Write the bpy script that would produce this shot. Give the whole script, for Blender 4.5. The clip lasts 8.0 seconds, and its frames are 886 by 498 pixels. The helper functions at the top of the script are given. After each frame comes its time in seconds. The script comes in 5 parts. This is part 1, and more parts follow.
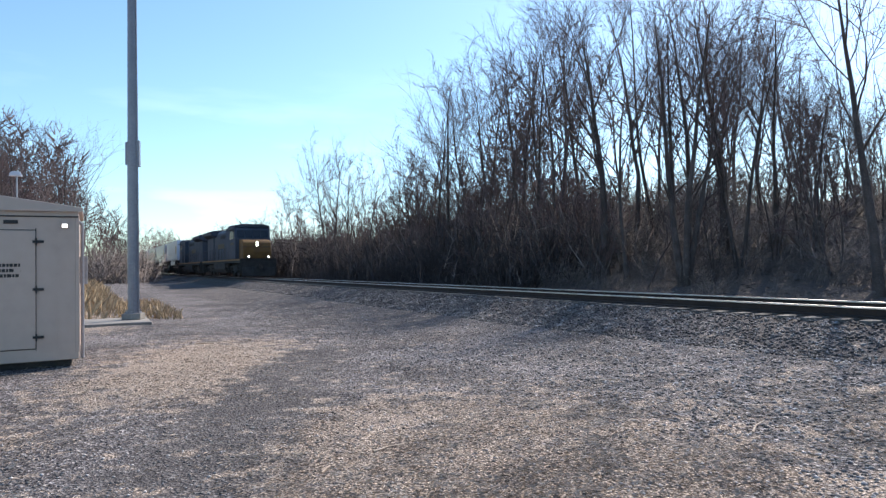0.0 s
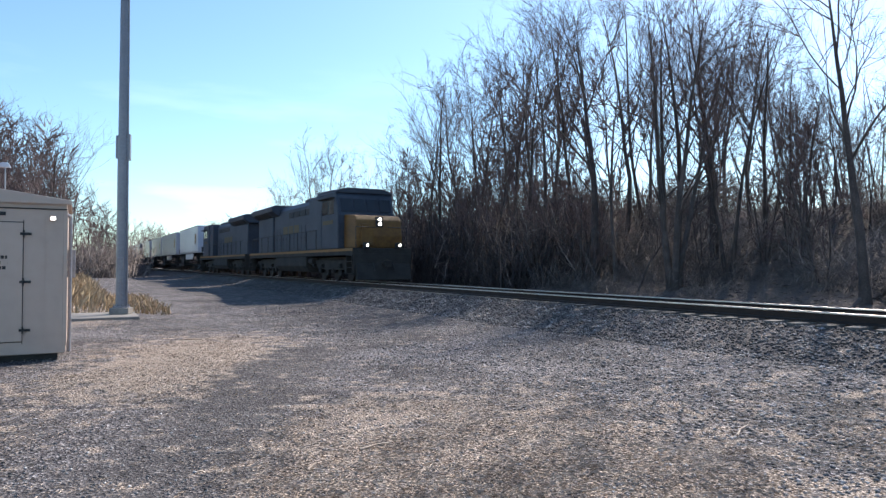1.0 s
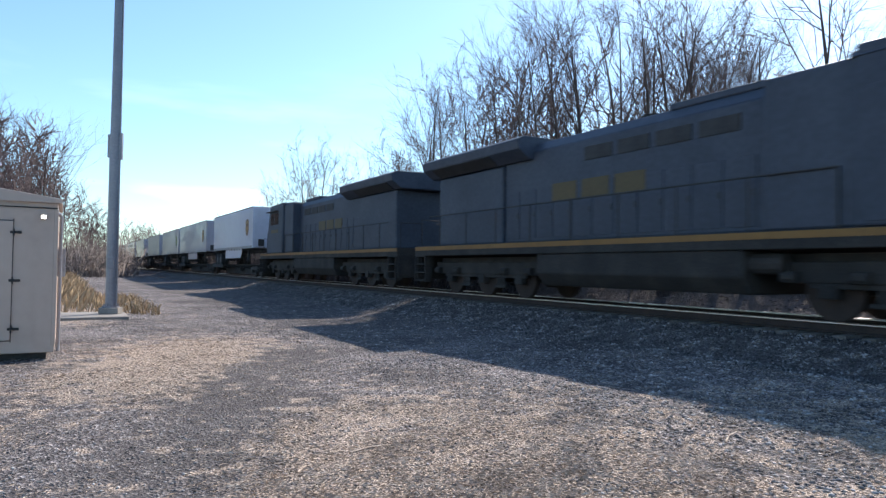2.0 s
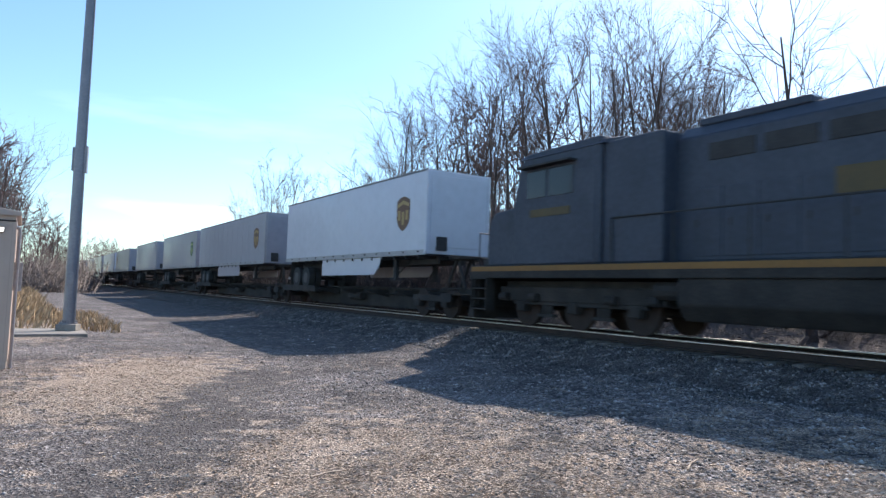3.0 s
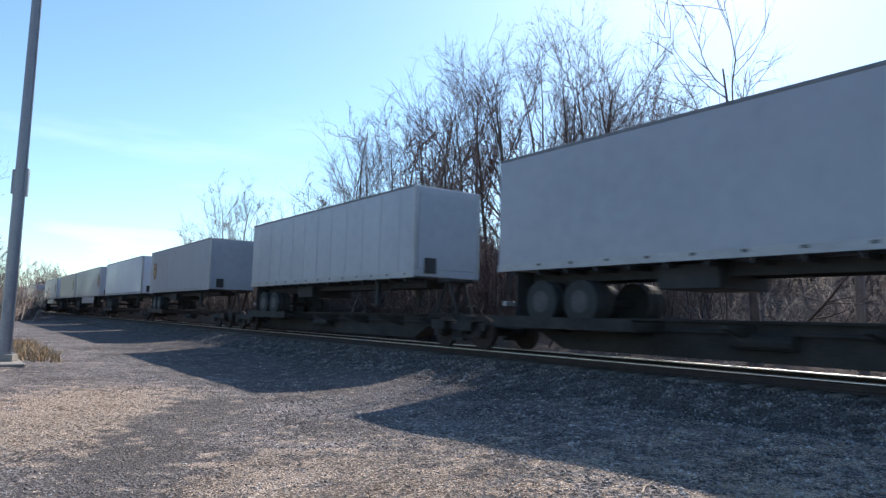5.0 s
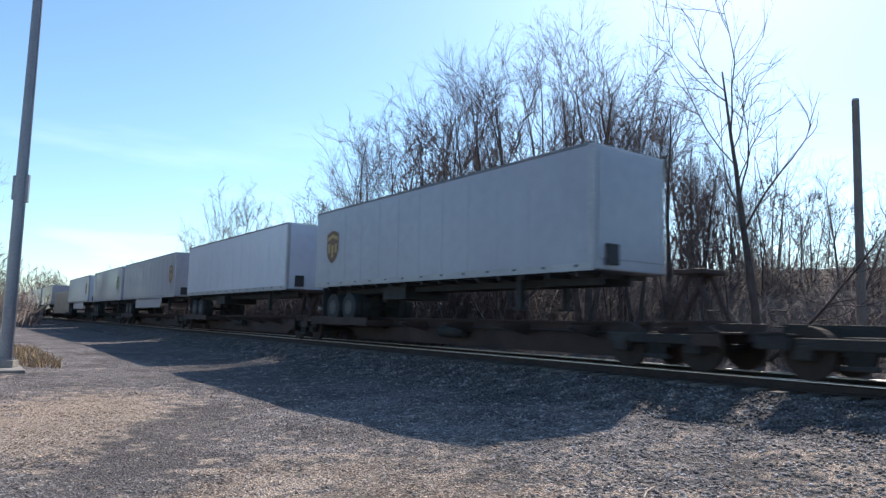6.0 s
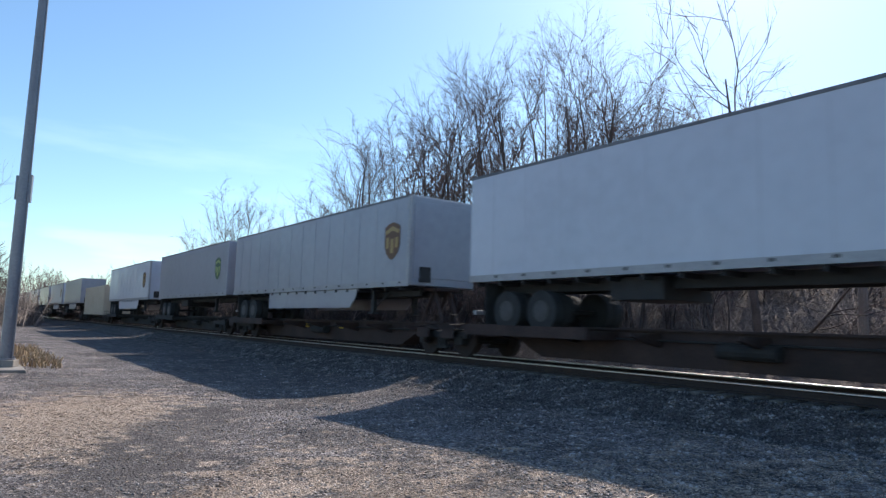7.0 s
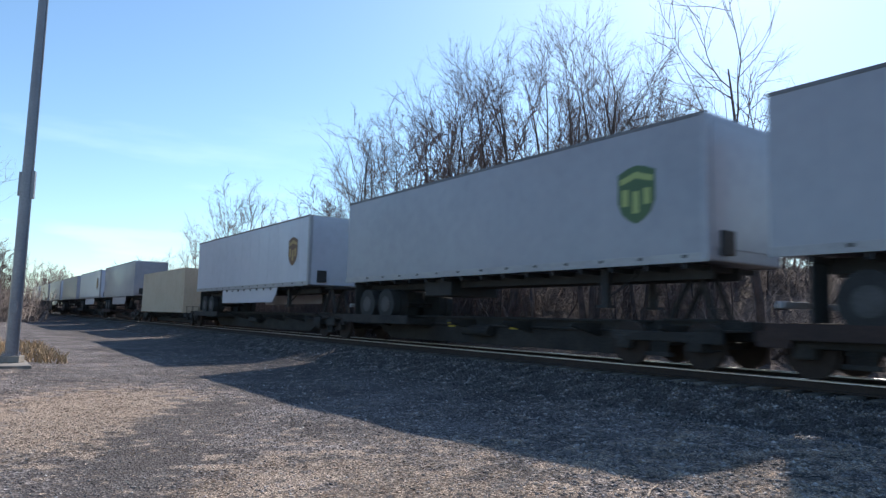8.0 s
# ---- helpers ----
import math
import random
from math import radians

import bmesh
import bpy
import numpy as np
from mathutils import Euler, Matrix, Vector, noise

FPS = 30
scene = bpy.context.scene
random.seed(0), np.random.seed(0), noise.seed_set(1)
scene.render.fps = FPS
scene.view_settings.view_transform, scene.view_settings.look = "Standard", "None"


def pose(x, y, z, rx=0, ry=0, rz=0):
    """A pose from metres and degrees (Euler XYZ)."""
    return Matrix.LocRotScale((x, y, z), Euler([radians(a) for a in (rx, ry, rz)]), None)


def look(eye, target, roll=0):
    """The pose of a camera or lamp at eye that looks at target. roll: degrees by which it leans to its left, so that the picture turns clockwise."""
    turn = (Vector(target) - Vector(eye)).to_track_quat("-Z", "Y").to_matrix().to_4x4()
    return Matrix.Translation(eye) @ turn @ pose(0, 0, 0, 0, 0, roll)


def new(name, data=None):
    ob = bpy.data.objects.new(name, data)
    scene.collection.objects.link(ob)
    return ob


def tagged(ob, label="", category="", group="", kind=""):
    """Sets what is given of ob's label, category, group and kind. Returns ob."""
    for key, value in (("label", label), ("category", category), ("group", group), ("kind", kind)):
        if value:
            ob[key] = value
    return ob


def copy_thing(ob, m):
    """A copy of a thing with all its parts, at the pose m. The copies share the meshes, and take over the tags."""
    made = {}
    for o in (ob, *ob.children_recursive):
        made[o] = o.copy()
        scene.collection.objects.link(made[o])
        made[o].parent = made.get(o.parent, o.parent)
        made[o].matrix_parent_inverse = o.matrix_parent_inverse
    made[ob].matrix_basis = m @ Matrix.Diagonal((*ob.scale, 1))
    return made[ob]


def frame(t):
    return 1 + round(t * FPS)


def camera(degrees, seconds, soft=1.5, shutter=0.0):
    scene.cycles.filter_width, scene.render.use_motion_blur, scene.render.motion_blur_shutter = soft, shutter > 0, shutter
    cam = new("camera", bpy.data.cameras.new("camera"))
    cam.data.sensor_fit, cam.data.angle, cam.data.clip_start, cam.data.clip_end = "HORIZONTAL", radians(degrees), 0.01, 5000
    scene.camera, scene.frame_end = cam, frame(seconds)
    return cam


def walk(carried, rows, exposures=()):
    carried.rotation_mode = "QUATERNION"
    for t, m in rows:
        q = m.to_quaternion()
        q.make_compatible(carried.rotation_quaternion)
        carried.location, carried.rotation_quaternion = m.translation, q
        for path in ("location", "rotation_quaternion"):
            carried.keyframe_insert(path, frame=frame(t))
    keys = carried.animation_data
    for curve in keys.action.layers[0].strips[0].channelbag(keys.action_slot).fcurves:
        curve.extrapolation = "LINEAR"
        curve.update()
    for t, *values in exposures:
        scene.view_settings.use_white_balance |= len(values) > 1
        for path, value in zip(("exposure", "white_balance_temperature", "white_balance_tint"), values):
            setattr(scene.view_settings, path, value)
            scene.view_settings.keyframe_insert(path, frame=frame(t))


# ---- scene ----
cam = camera(67.20, 8.0, soft=1.4, shutter=0.15)

PATH = [
    (0.0, pose(-0.000, -0.000, 1.600, 91.315, 0.949, -0.000)),
    (0.5, pose(-0.002, -0.005, 1.595, 91.318, 0.514, -0.396)),
    (1.0, pose(0.008, -0.008, 1.593, 91.315, -0.063, -0.790)),
    (2.5, pose(-0.006, -0.033, 1.603, 92.327, -1.517, -2.287)),
    (3.0, pose(0.014, -0.012, 1.599, 93.628, -1.948, -4.182)),
    (3.5, pose(0.005, -0.011, 1.600, 94.860, -2.228, -5.770)),
    (4.0, pose(0.018, 0.009, 1.596, 95.535, -1.998, -7.030)),
    (4.5, pose(0.024, 0.022, 1.605, 95.712, -1.727, -7.859)),
    (6.0, pose(0.024, 0.019, 1.625, 96.128, -1.206, -7.939)),
    (6.5, pose(0.022, 0.016, 1.635, 96.345, -1.539, -8.058)),
    (7.0, pose(0.026, 0.022, 1.630, 96.490, -1.838, -7.870)),
    (7.5, pose(0.025, 0.028, 1.619, 96.457, -1.666, -7.948)),
    (8.0, pose(0.023, 0.023, 1.627, 95.886, -1.429, -7.588)),
]
walk(cam, PATH, exposures=((0.0, 0.50), (1.0, 0.52), (2.5, 0.68), (3.5, 0.62), (4.5, 0.52), (6.0, 0.40), (7.0, 0.30), (8.0, 0.28)))

# ---- light ----
SUN_AZ, SUN_EL = 33.0, 39.8
sun = new("sun", bpy.data.lights.new("sun", "SUN"))
sun.data.energy, sun.data.angle, sun.data.color = 5.0, radians(0.6), (1.0, 0.91, 0.81)
sun_way = Vector((math.sin(radians(SUN_AZ)) * math.cos(radians(SUN_EL)), math.cos(radians(SUN_AZ)) * math.cos(radians(SUN_EL)), math.sin(radians(SUN_EL))))
sun.matrix_world = look(sun_way * 80, (0, 0, 0))

world = bpy.data.worlds.new("sky")
scene.world = world
world.use_nodes = True
wn = world.node_tree
sky = wn.nodes.new("ShaderNodeTexSky")
sky.sky_type, sky.sun_disc = "NISHITA", False
sky.sun_elevation, sky.sun_rotation = radians(SUN_EL), radians(SUN_AZ)
sky.air_density, sky.dust_density, sky.ozone_density = 1.0, 0.45, 1.2
wco = wn.nodes.new("ShaderNodeTexCoord")
wmap = wn.nodes.new("ShaderNodeMapping")
wmap.inputs["Scale"].default_value = (1.6, 1.6, 9.0)
cloud = wn.nodes.new("ShaderNodeTexNoise")
cloud.inputs["Scale"].default_value, cloud.inputs["Detail"].default_value = 2.4, 7
ramp = wn.nodes.new("ShaderNodeValToRGB")
ramp.color_ramp.elements[0].position, ramp.color_ramp.elements[1].position = 0.52, 0.74
ramp.color_ramp.elements[1].color = (0.45, 0.45, 0.45, 1)
mixc = wn.nodes.new("ShaderNodeMix")
mixc.data_type = "RGBA"
mixc.inputs["B"].default_value = (9.0, 9.2, 9.6, 1)
back = wn.nodes["Background"]
back.inputs["Strength"].default_value = 0.141
wn.links.new(wco.outputs["Generated"], wmap.inputs["Vector"])
wn.links.new(wmap.outputs["Vector"], cloud.inputs["Vector"])
wn.links.new(cloud.outputs["Fac"], ramp.inputs["Fac"])
wsep = wn.nodes.new("ShaderNodeSeparateXYZ")
wlow = wn.nodes.new("ShaderNodeMapRange")
for key, value in (("From Min", 0.08), ("From Max", 0.30), ("To Min", 1.0), ("To Max", 0.0)):
    wlow.inputs[key].default_value = value
wmul = wn.nodes.new("ShaderNodeMath")
wmul.operation = "MULTIPLY"
wn.links.new(wco.outputs["Generated"], wsep.inputs["Vector"])
wn.links.new(wsep.outputs["Z"], wlow.inputs["Value"])
wn.links.new(wlow.outputs["Result"], wmul.inputs[0])
wn.links.new(ramp.outputs["Color"], wmul.inputs[1])
wn.links.new(wmul.outputs["Value"], mixc.inputs["Factor"])
wn.links.new(sky.outputs["Color"], mixc.inputs["A"])
tint = wn.nodes.new("ShaderNodeMix")
tint.data_type, tint.blend_type = "RGBA", "MULTIPLY"
tint.inputs["Factor"].default_value = 1
tint.inputs["B"].default_value = (0.80, 0.985, 1.10, 1)
wn.links.new(mixc.outputs["Result"], tint.inputs["A"])
wn.links.new(tint.outputs["Result"], back.inputs["Color"])

# ---- plan: the track runs along D, N points across it, away from the camera ----
TRACK_YAW = 28.0
N = Vector((math.cos(radians(TRACK_YAW)), math.sin(radians(TRACK_YAW)), 0))
D = Vector((-math.sin(radians(TRACK_YAW)), math.cos(radians(TRACK_YAW)), 0))
TRACK_P, RAIL_Z, SPEED = 12.65, 0.74, 28.0


def at(p, s, z=0.0):
    """The place p metres across and s metres along the track."""
    return N * p + D * s + Vector((0, 0, z))


def toward(az, p):
    """(p, s) of the place seen at az degrees right of the y axis, p metres across."""
    return p, p / math.tan(radians(TRACK_YAW + az))


def smooth(a, b, x):
    k = min(1.0, max(0.0, (x - a) / (b - a)))
    return k * k * (3 - 2 * k)


def mixed(a, b, k):
    return a + (b - a) * k


def ground_z(p, s):
    z = 0.10 * smooth(6.5, 10.0, p)
    z += 0.39 * min(1, max(0, (p - 9.9) / 1.35)) if p < 13 else 0.39 * min(1, max(0, (15.6 - p) / 1.4))
    crest = mixed(4.2, 2.2, smooth(25, 80, s))
    crest = mixed(crest, 3.4, smooth(90, 160, s))
    z += crest * smooth(16.8, 31, p)
    z += 0.5 * smooth(-3, -25, p) * smooth(15, 60, s)
    z += (0.17 * (1 - smooth(1, 9, s)) - 0.10 * smooth(7, 13, s) * (1 - smooth(25, 40, s))) * smooth(0.5, 4, p) * (1 - smooth(8.5, 10, p))
    z += 0.035 * noise.noise(Vector((p * 0.55, s * 0.55, 0))) * (1 if p < 9.5 or p > 16 else 0.35)
    if p > 17:
        z += 0.35 * noise.noise(Vector((p * 0.22, s * 0.22, 4)))
    return z


def grass_amount(p, s):
    """How much dry grass covers the ground."""
    w = N * p + D * s
    x, y = w.x, w.y
    g = 0.0
    lane = abs(x + 2.3 - 0.25 * math.sin(y * 0.4))
    g = max(g, 0.92 * (1 - smooth(0.0, 2.6, abs(x + 3.9 + 0.14 * (y - 10)))) * smooth(6.5, 9.5, y) * (1 - smooth(12.5, 18, y)))
    g = max(g, mixed(0.75, 0.35, smooth(-0.5, 3.0, x)) * smooth(-2.2, -0.8, x) * (1 - smooth(5.6, 10.5, y)))
    g = max(g, 0.22 * smooth(-3.0, -4.2, x) * (1 - smooth(7.5, 9.5, y)))
    g *= smooth(0.1, 1.1, lane) if y < 14 else 1
    g = max(g, smooth(1.9, 0.2, p) * smooth(17, 24, s))
    g = max(g, 0.5 * smooth(16.0, 18.5, p))
    return g


def worn_and_shade(p, s):
    """How dark and dusty the wheel track through the gravel is, plus painted shade."""
    w = N * p + D * s
    lane = abs(w.x + 2.3 - 0.25 * math.sin(w.y * 0.4))
    k = (1 - smooth(0.35, 1.3, lane)) * (1 - smooth(10, 17, w.y))
    k = max(k, 0.5 * smooth(-2.5, -3.6, w.x) * (1 - smooth(6.5, 8.5, w.y)))
    # Streaky tree shadows on the middle ground, painted as darker gravel.
    k = max(k, 0.95 * smooth(3.6, 6.4, p + 2.2 * noise.noise(Vector((p * 0.5, s * 0.22, 3)))) * smooth(9, 19, s))
    # Shade on the ballast bed, put into the ground colour.
    return max(k, 0.9 * smooth(8.8, 10.3, p) * (1 - smooth(15.2, 16.2, p)))


# ---- materials ----
def material(name, colors, rough=0.7, metal=0.0, big=0.6, fine=30.0, bump=0.15, coat=0.0, mix_fine=0.45, dist=0.01, vary=0.0, island=False):
    """A surface that wanders between its colours at two scales, with a fine relief."""
    m = bpy.data.materials.new(name)
    m.use_nodes = True
    t = m.node_tree
    b = t.nodes["Principled BSDF"]
    co = t.nodes.new("ShaderNodeTexCoord")
    n1, n2 = t.nodes.new("ShaderNodeTexNoise"), t.nodes.new("ShaderNodeTexNoise")
    n1.inputs["Scale"].default_value, n1.inputs["Detail"].default_value = big, 6
    n2.inputs["Scale"].default_value, n2.inputs["Detail"].default_value = fine, 4
    add = t.nodes.new("ShaderNodeMix")
    add.inputs["Factor"].default_value = mix_fine
    cr = t.nodes.new("ShaderNodeValToRGB")
    els = cr.color_ramp.elements
    els[0].position, els[1].position = 0.34, 0.66
    els[0].color, els[1].color = (*colors[0], 1), (*colors[-1], 1)
    for i, c in enumerate(colors[1:-1]):
        els.new(0.34 + 0.32 * (i + 1) / (len(colors) - 1)).color = (*c, 1)
    for n in (n1, n2):
        t.links.new(co.outputs["Object"], n.inputs["Vector"])
    t.links.new(n1.outputs["Fac"], add.inputs["A"])
    t.links.new(n2.outputs["Fac"], add.inputs["B"])
    t.links.new(add.outputs["Result"], cr.inputs["Fac"])
    out = cr.outputs["Color"]
    if vary:
        info = t.nodes.new("ShaderNodeNewGeometry" if island else "ShaderNodeObjectInfo")
        hsv = t.nodes.new("ShaderNodeHueSaturation")
        rng = t.nodes.new("ShaderNodeMapRange")
        rng.inputs["To Min"].default_value, rng.inputs["To Max"].default_value = 1 - vary, 1 + vary
        t.links.new(info.outputs["Random Per Island" if island else "Random"], rng.inputs["Value"])
        t.links.new(rng.outputs["Result"], hsv.inputs["Value"])
        t.links.new(out, hsv.inputs["Color"])
        out = hsv.outputs["Color"]
    t.links.new(out, b.inputs["Base Color"])
    b.inputs["Roughness"].default_value, b.inputs["Metallic"].default_value = rough, metal
    b.inputs["Coat Weight"].default_value = coat
    if bump:
        bp = t.nodes.new("ShaderNodeBump")
        bp.inputs["Strength"].default_value, bp.inputs["Distance"].default_value = bump, dist
        t.links.new(n2.outputs["Fac"], bp.inputs["Height"])
        t.links.new(bp.outputs["Normal"], b.inputs["Normal"])
    return m


def glow(name, color, strength):
    m = bpy.data.materials.new(name)
    m.use_nodes = True
    b = m.node_tree.nodes["Principled BSDF"]
    b.inputs["Base Color"].default_value = (*color, 1)
    b.inputs["Emission Color"].default_value = (*color, 1)
    b.inputs["Emission Strength"].default_value = strength
    return m


def ground_material():
    m = bpy.data.materials.new("gravel_and_dry_grass")
    m.use_nodes = True
    t = m.node_tree
    b = t.nodes["Principled BSDF"]
    b.inputs["Roughness"].default_value = 0.95
    b.inputs["Specular IOR Level"].default_value = 0.25
    co = t.nodes.new("ShaderNodeTexCoord")

    def tex(kind, scale, detail=5):
        n = t.nodes.new(kind)
        n.inputs["Scale"].default_value = scale
        if kind == "ShaderNodeTexNoise":
            n.inputs["Detail"].default_value = detail
        t.links.new(co.outputs["Object"], n.inputs["Vector"])
        return n

    def ramped(src, stops):
        r = t.nodes.new("ShaderNodeValToRGB")
        e = r.color_ramp.elements
        e[0].position, e[1].position = stops[0][0], stops[-1][0]
        e[0].color, e[1].color = (*stops[0][1], 1), (*stops[-1][1], 1)
        for pos, c in stops[1:-1]:
            e.new(pos).color = (*c, 1)
        t.links.new(src, r.inputs["Fac"])
        return r.outputs["Color"]

    pebble = tex("ShaderNodeTexVoronoi", 38)
    patch = tex("ShaderNodeTexNoise", 0.55, 10)
    straw = tex("ShaderNodeTexNoise", 55, 8)
    sep = t.nodes.new("ShaderNodeSeparateColor")
    t.links.new(pebble.outputs["Color"], sep.inputs["Color"])
    gravel = ramped(sep.outputs[0], [(0.0, (0.03, 0.026, 0.027)), (0.5, (0.118, 0.106, 0.108)), (0.85, (0.25, 0.23, 0.23)), (1.0, (0.58, 0.545, 0.53))])
    stain = ramped(patch.outputs["Fac"], [(0.34, (0.55, 0.53, 0.53)), (0.66, (1.22, 1.19, 1.18))])
    mul = t.nodes.new("ShaderNodeMix")
    mul.data_type, mul.blend_type = "RGBA", "MULTIPLY"
    mul.inputs["Factor"].default_value = 1
    t.links.new(gravel, mul.inputs["A"])
    t.links.new(stain, mul.inputs["B"])
    dry = ramped(straw.outputs["Fac"], [(0.36, (0.055, 0.040, 0.032)), (0.5, (0.235, 0.180, 0.140)), (0.63, (0.74, 0.61, 0.51))])
    att = t.nodes.new("ShaderNodeAttribute")
    att.attribute_name = "grass"
    s1 = t.nodes.new("ShaderNodeMath")
    s1.operation = "ADD"
    mid = tex("ShaderNodeTexNoise", 3.0, 8)
    t.links.new(att.outputs["Fac"], s1.inputs[0])
    broken = t.nodes.new("ShaderNodeMapRange")
    for key, value in (("From Min", 0.3), ("From Max", 0.7), ("To Min", 0.0), ("To Max", 1.0)):
        broken.inputs[key].default_value = value
    t.links.new(mid.outputs["Fac"], broken.inputs["Value"])
    t.links.new(broken.outputs["Result"], s1.inputs[1])
    cover = ramped(s1.outputs[0], [(0.72, (0, 0, 0)), (1.45, (1, 1, 1))])
    mx = t.nodes.new("ShaderNodeMix")
    mx.data_type = "RGBA"
    t.links.new(cover, mx.inputs["Factor"])
    t.links.new(mul.outputs["Result"], mx.inputs["A"])
    t.links.new(dry, mx.inputs["B"])
    # Wheel-track dirt and the painted shade share this darker colour.
    worn = t.nodes.new("ShaderNodeAttribute")
    worn.attribute_name = "worn"
    dirt_and_shade = ramped(mid.outputs["Fac"], [(0.3, (0.053, 0.046, 0.045)), (0.7, (0.112, 0.099, 0.096))])
    half = t.nodes.new("ShaderNodeMath")
    half.operation = "MULTIPLY"
    half.inputs[1].default_value = 0.7
    t.links.new(worn.outputs["Fac"], half.inputs[0])
    mx3 = t.nodes.new("ShaderNodeMix")
    mx3.data_type = "RGBA"
    t.links.new(half.outputs[0], mx3.inputs["Factor"])
    t.links.new(mul.outputs["Result"], mx3.inputs["A"])
    t.links.new(dirt_and_shade, mx3.inputs["B"])
    t.links.new(mx3.outputs["Result"], mx.inputs["A"])
    lit = t.nodes.new("ShaderNodeAttribute")
    lit.attribute_name = "litter"
    leafy = ramped(straw.outputs["Fac"], [(0.3, (0.055, 0.044, 0.041)), (0.55, (0.13, 0.106, 0.097)), (0.75, (0.29, 0.245, 0.225))])
    mx2 = t.nodes.new("ShaderNodeMix")
    mx2.data_type = "RGBA"
    t.links.new(lit.outputs["Fac"], mx2.inputs["Factor"])
    t.links.new(mx.outputs["Result"], mx2.inputs["A"])
    t.links.new(leafy, mx2.inputs["B"])
    t.links.new(mx2.outputs["Result"], b.inputs["Base Color"])
    h = t.nodes.new("ShaderNodeMath")
    h.operation = "ADD"
    t.links.new(pebble.outputs["Distance"], h.inputs[0])
    t.links.new(straw.outputs["Fac"], h.inputs[1])
    bp = t.nodes.new("ShaderNodeBump")
    bp.inputs["Strength"].default_value, bp.inputs["Distance"].default_value = 0.8, 0.03
    t.links.new(h.outputs[0], bp.inputs["Height"])
    t.links.new(bp.outputs["Normal"], b.inputs["Normal"])
    return m


GROUND = ground_material()
STONE = material("crushed_stone", [(0.048, 0.044, 0.044), (0.19, 0.176, 0.173), (0.52, 0.49, 0.475)], 0.85, big=3, fine=40, bump=0.3, vary=0.6, island=True)
# Darker copy of STONE: the shade on the bed's slope is in the colour.
BALLAST = material("shaded_crushed_ballast", [(0.028, 0.026, 0.027), (0.10, 0.093, 0.094), (0.34, 0.32, 0.315)], 0.85, big=3, fine=40, bump=0.3, vary=0.7, island=True)
STRAW = material("dry_straw", [(0.20, 0.147, 0.108), (0.40, 0.312, 0.24), (0.64, 0.53, 0.43)], 0.8, big=2, fine=20, bump=0, vary=0.35, island=True)
FIELD = material("standing_dead_grass", [(0.26, 0.165, 0.085), (0.42, 0.29, 0.16), (0.58, 0.44, 0.28)], 0.8, big=1.5, fine=15, bump=0, vary=0.35, island=True)
LEAF = material("fallen_leaves", [(0.06, 0.044, 0.038), (0.13, 0.10, 0.085), (0.30, 0.245, 0.215)], 0.85, big=1, fine=12, bump=0, vary=0.4, island=True)
BARK = material("grey_bark", [(0.045, 0.034, 0.031), (0.08, 0.062, 0.056), (0.135, 0.107, 0.097)], 0.9, big=2, fine=24, bump=0.5, dist=0.02, vary=0.25)
TWIG = material("brown_twigs", [(0.085, 0.054, 0.051), (0.14, 0.092, 0.087), (0.20, 0.142, 0.135)], 0.85, big=0.8, fine=14, bump=0, vary=0.25)
BRUSH = material("dry_brush", [(0.07, 0.057, 0.053), (0.145, 0.119, 0.109), (0.32, 0.27, 0.245)], 0.9, big=0.35, fine=8, bump=0, vary=0.35, island=True)
# Darker copy of BRUSH; the far thicket's shade is put into its colour.
FARBRUSH = material("shaded_far_brush", [(0.028, 0.022, 0.022), (0.050, 0.039, 0.038), (0.095, 0.075, 0.072)], 0.9, big=0.35, fine=8, bump=0, vary=0.3, island=True)
RAILS = material("worn_rail_steel", [(0.6, 0.59, 0.58), (0.75, 0.74, 0.73)], 0.32, 1.0, big=1, fine=20, bump=0.05)
RUST = material("rusty_rail_side", [(0.03, 0.022, 0.019), (0.06, 0.04, 0.032)], 0.85, 0.2, big=3, fine=40, bump=0.3)
TIE = material("weathered_tie_wood", [(0.06, 0.052, 0.046), (0.13, 0.115, 0.103), (0.24, 0.215, 0.19)], 0.9, big=2, fine=30, bump=0.5, vary=0.35)
GALV = material("galvanised_steel", [(0.25, 0.25, 0.27), (0.32, 0.32, 0.34), (0.38, 0.38, 0.40)], 0.45, 0.3, big=0.8, fine=18, bump=0.05)
MAST = material("dull_grey_mast_paint", [(0.18, 0.18, 0.205), (0.22, 0.22, 0.245), (0.26, 0.26, 0.285)], 0.35, 0.15, big=0.8, fine=18, bump=0.05)
TRIM = material("dull_aluminium_trim", [(0.10, 0.10, 0.11), (0.15, 0.15, 0.165), (0.20, 0.20, 0.215)], 0.5, 0.3, big=1.5, fine=18, bump=0.05)
CONCRETE = material("pale_concrete", [(0.17, 0.153, 0.137), (0.235, 0.214, 0.193), (0.30, 0.277, 0.253)], 0.92, big=1.2, fine=35, bump=0.3)
ALU = material("mill_aluminium", [(0.44, 0.34, 0.285), (0.475, 0.37, 0.31), (0.50, 0.395, 0.335)], 0.5, 0.15, big=0.7, fine=5, bump=0.01)
DARK = material("dark_fittings", [(0.02, 0.02, 0.022), (0.05, 0.048, 0.048)], 0.7, 0.2, big=2, fine=30, bump=0.2)
INK = material("black_ink", [(0.02, 0.02, 0.02), (0.035, 0.035, 0.035)], 0.8, bump=0)
WHITE = material("white_trailer_paint", [(0.46, 0.48, 0.555), (0.505, 0.525, 0.605), (0.535, 0.555, 0.635)], 0.34, big=0.35, fine=3, bump=0.008, coat=0.3, vary=0.05)
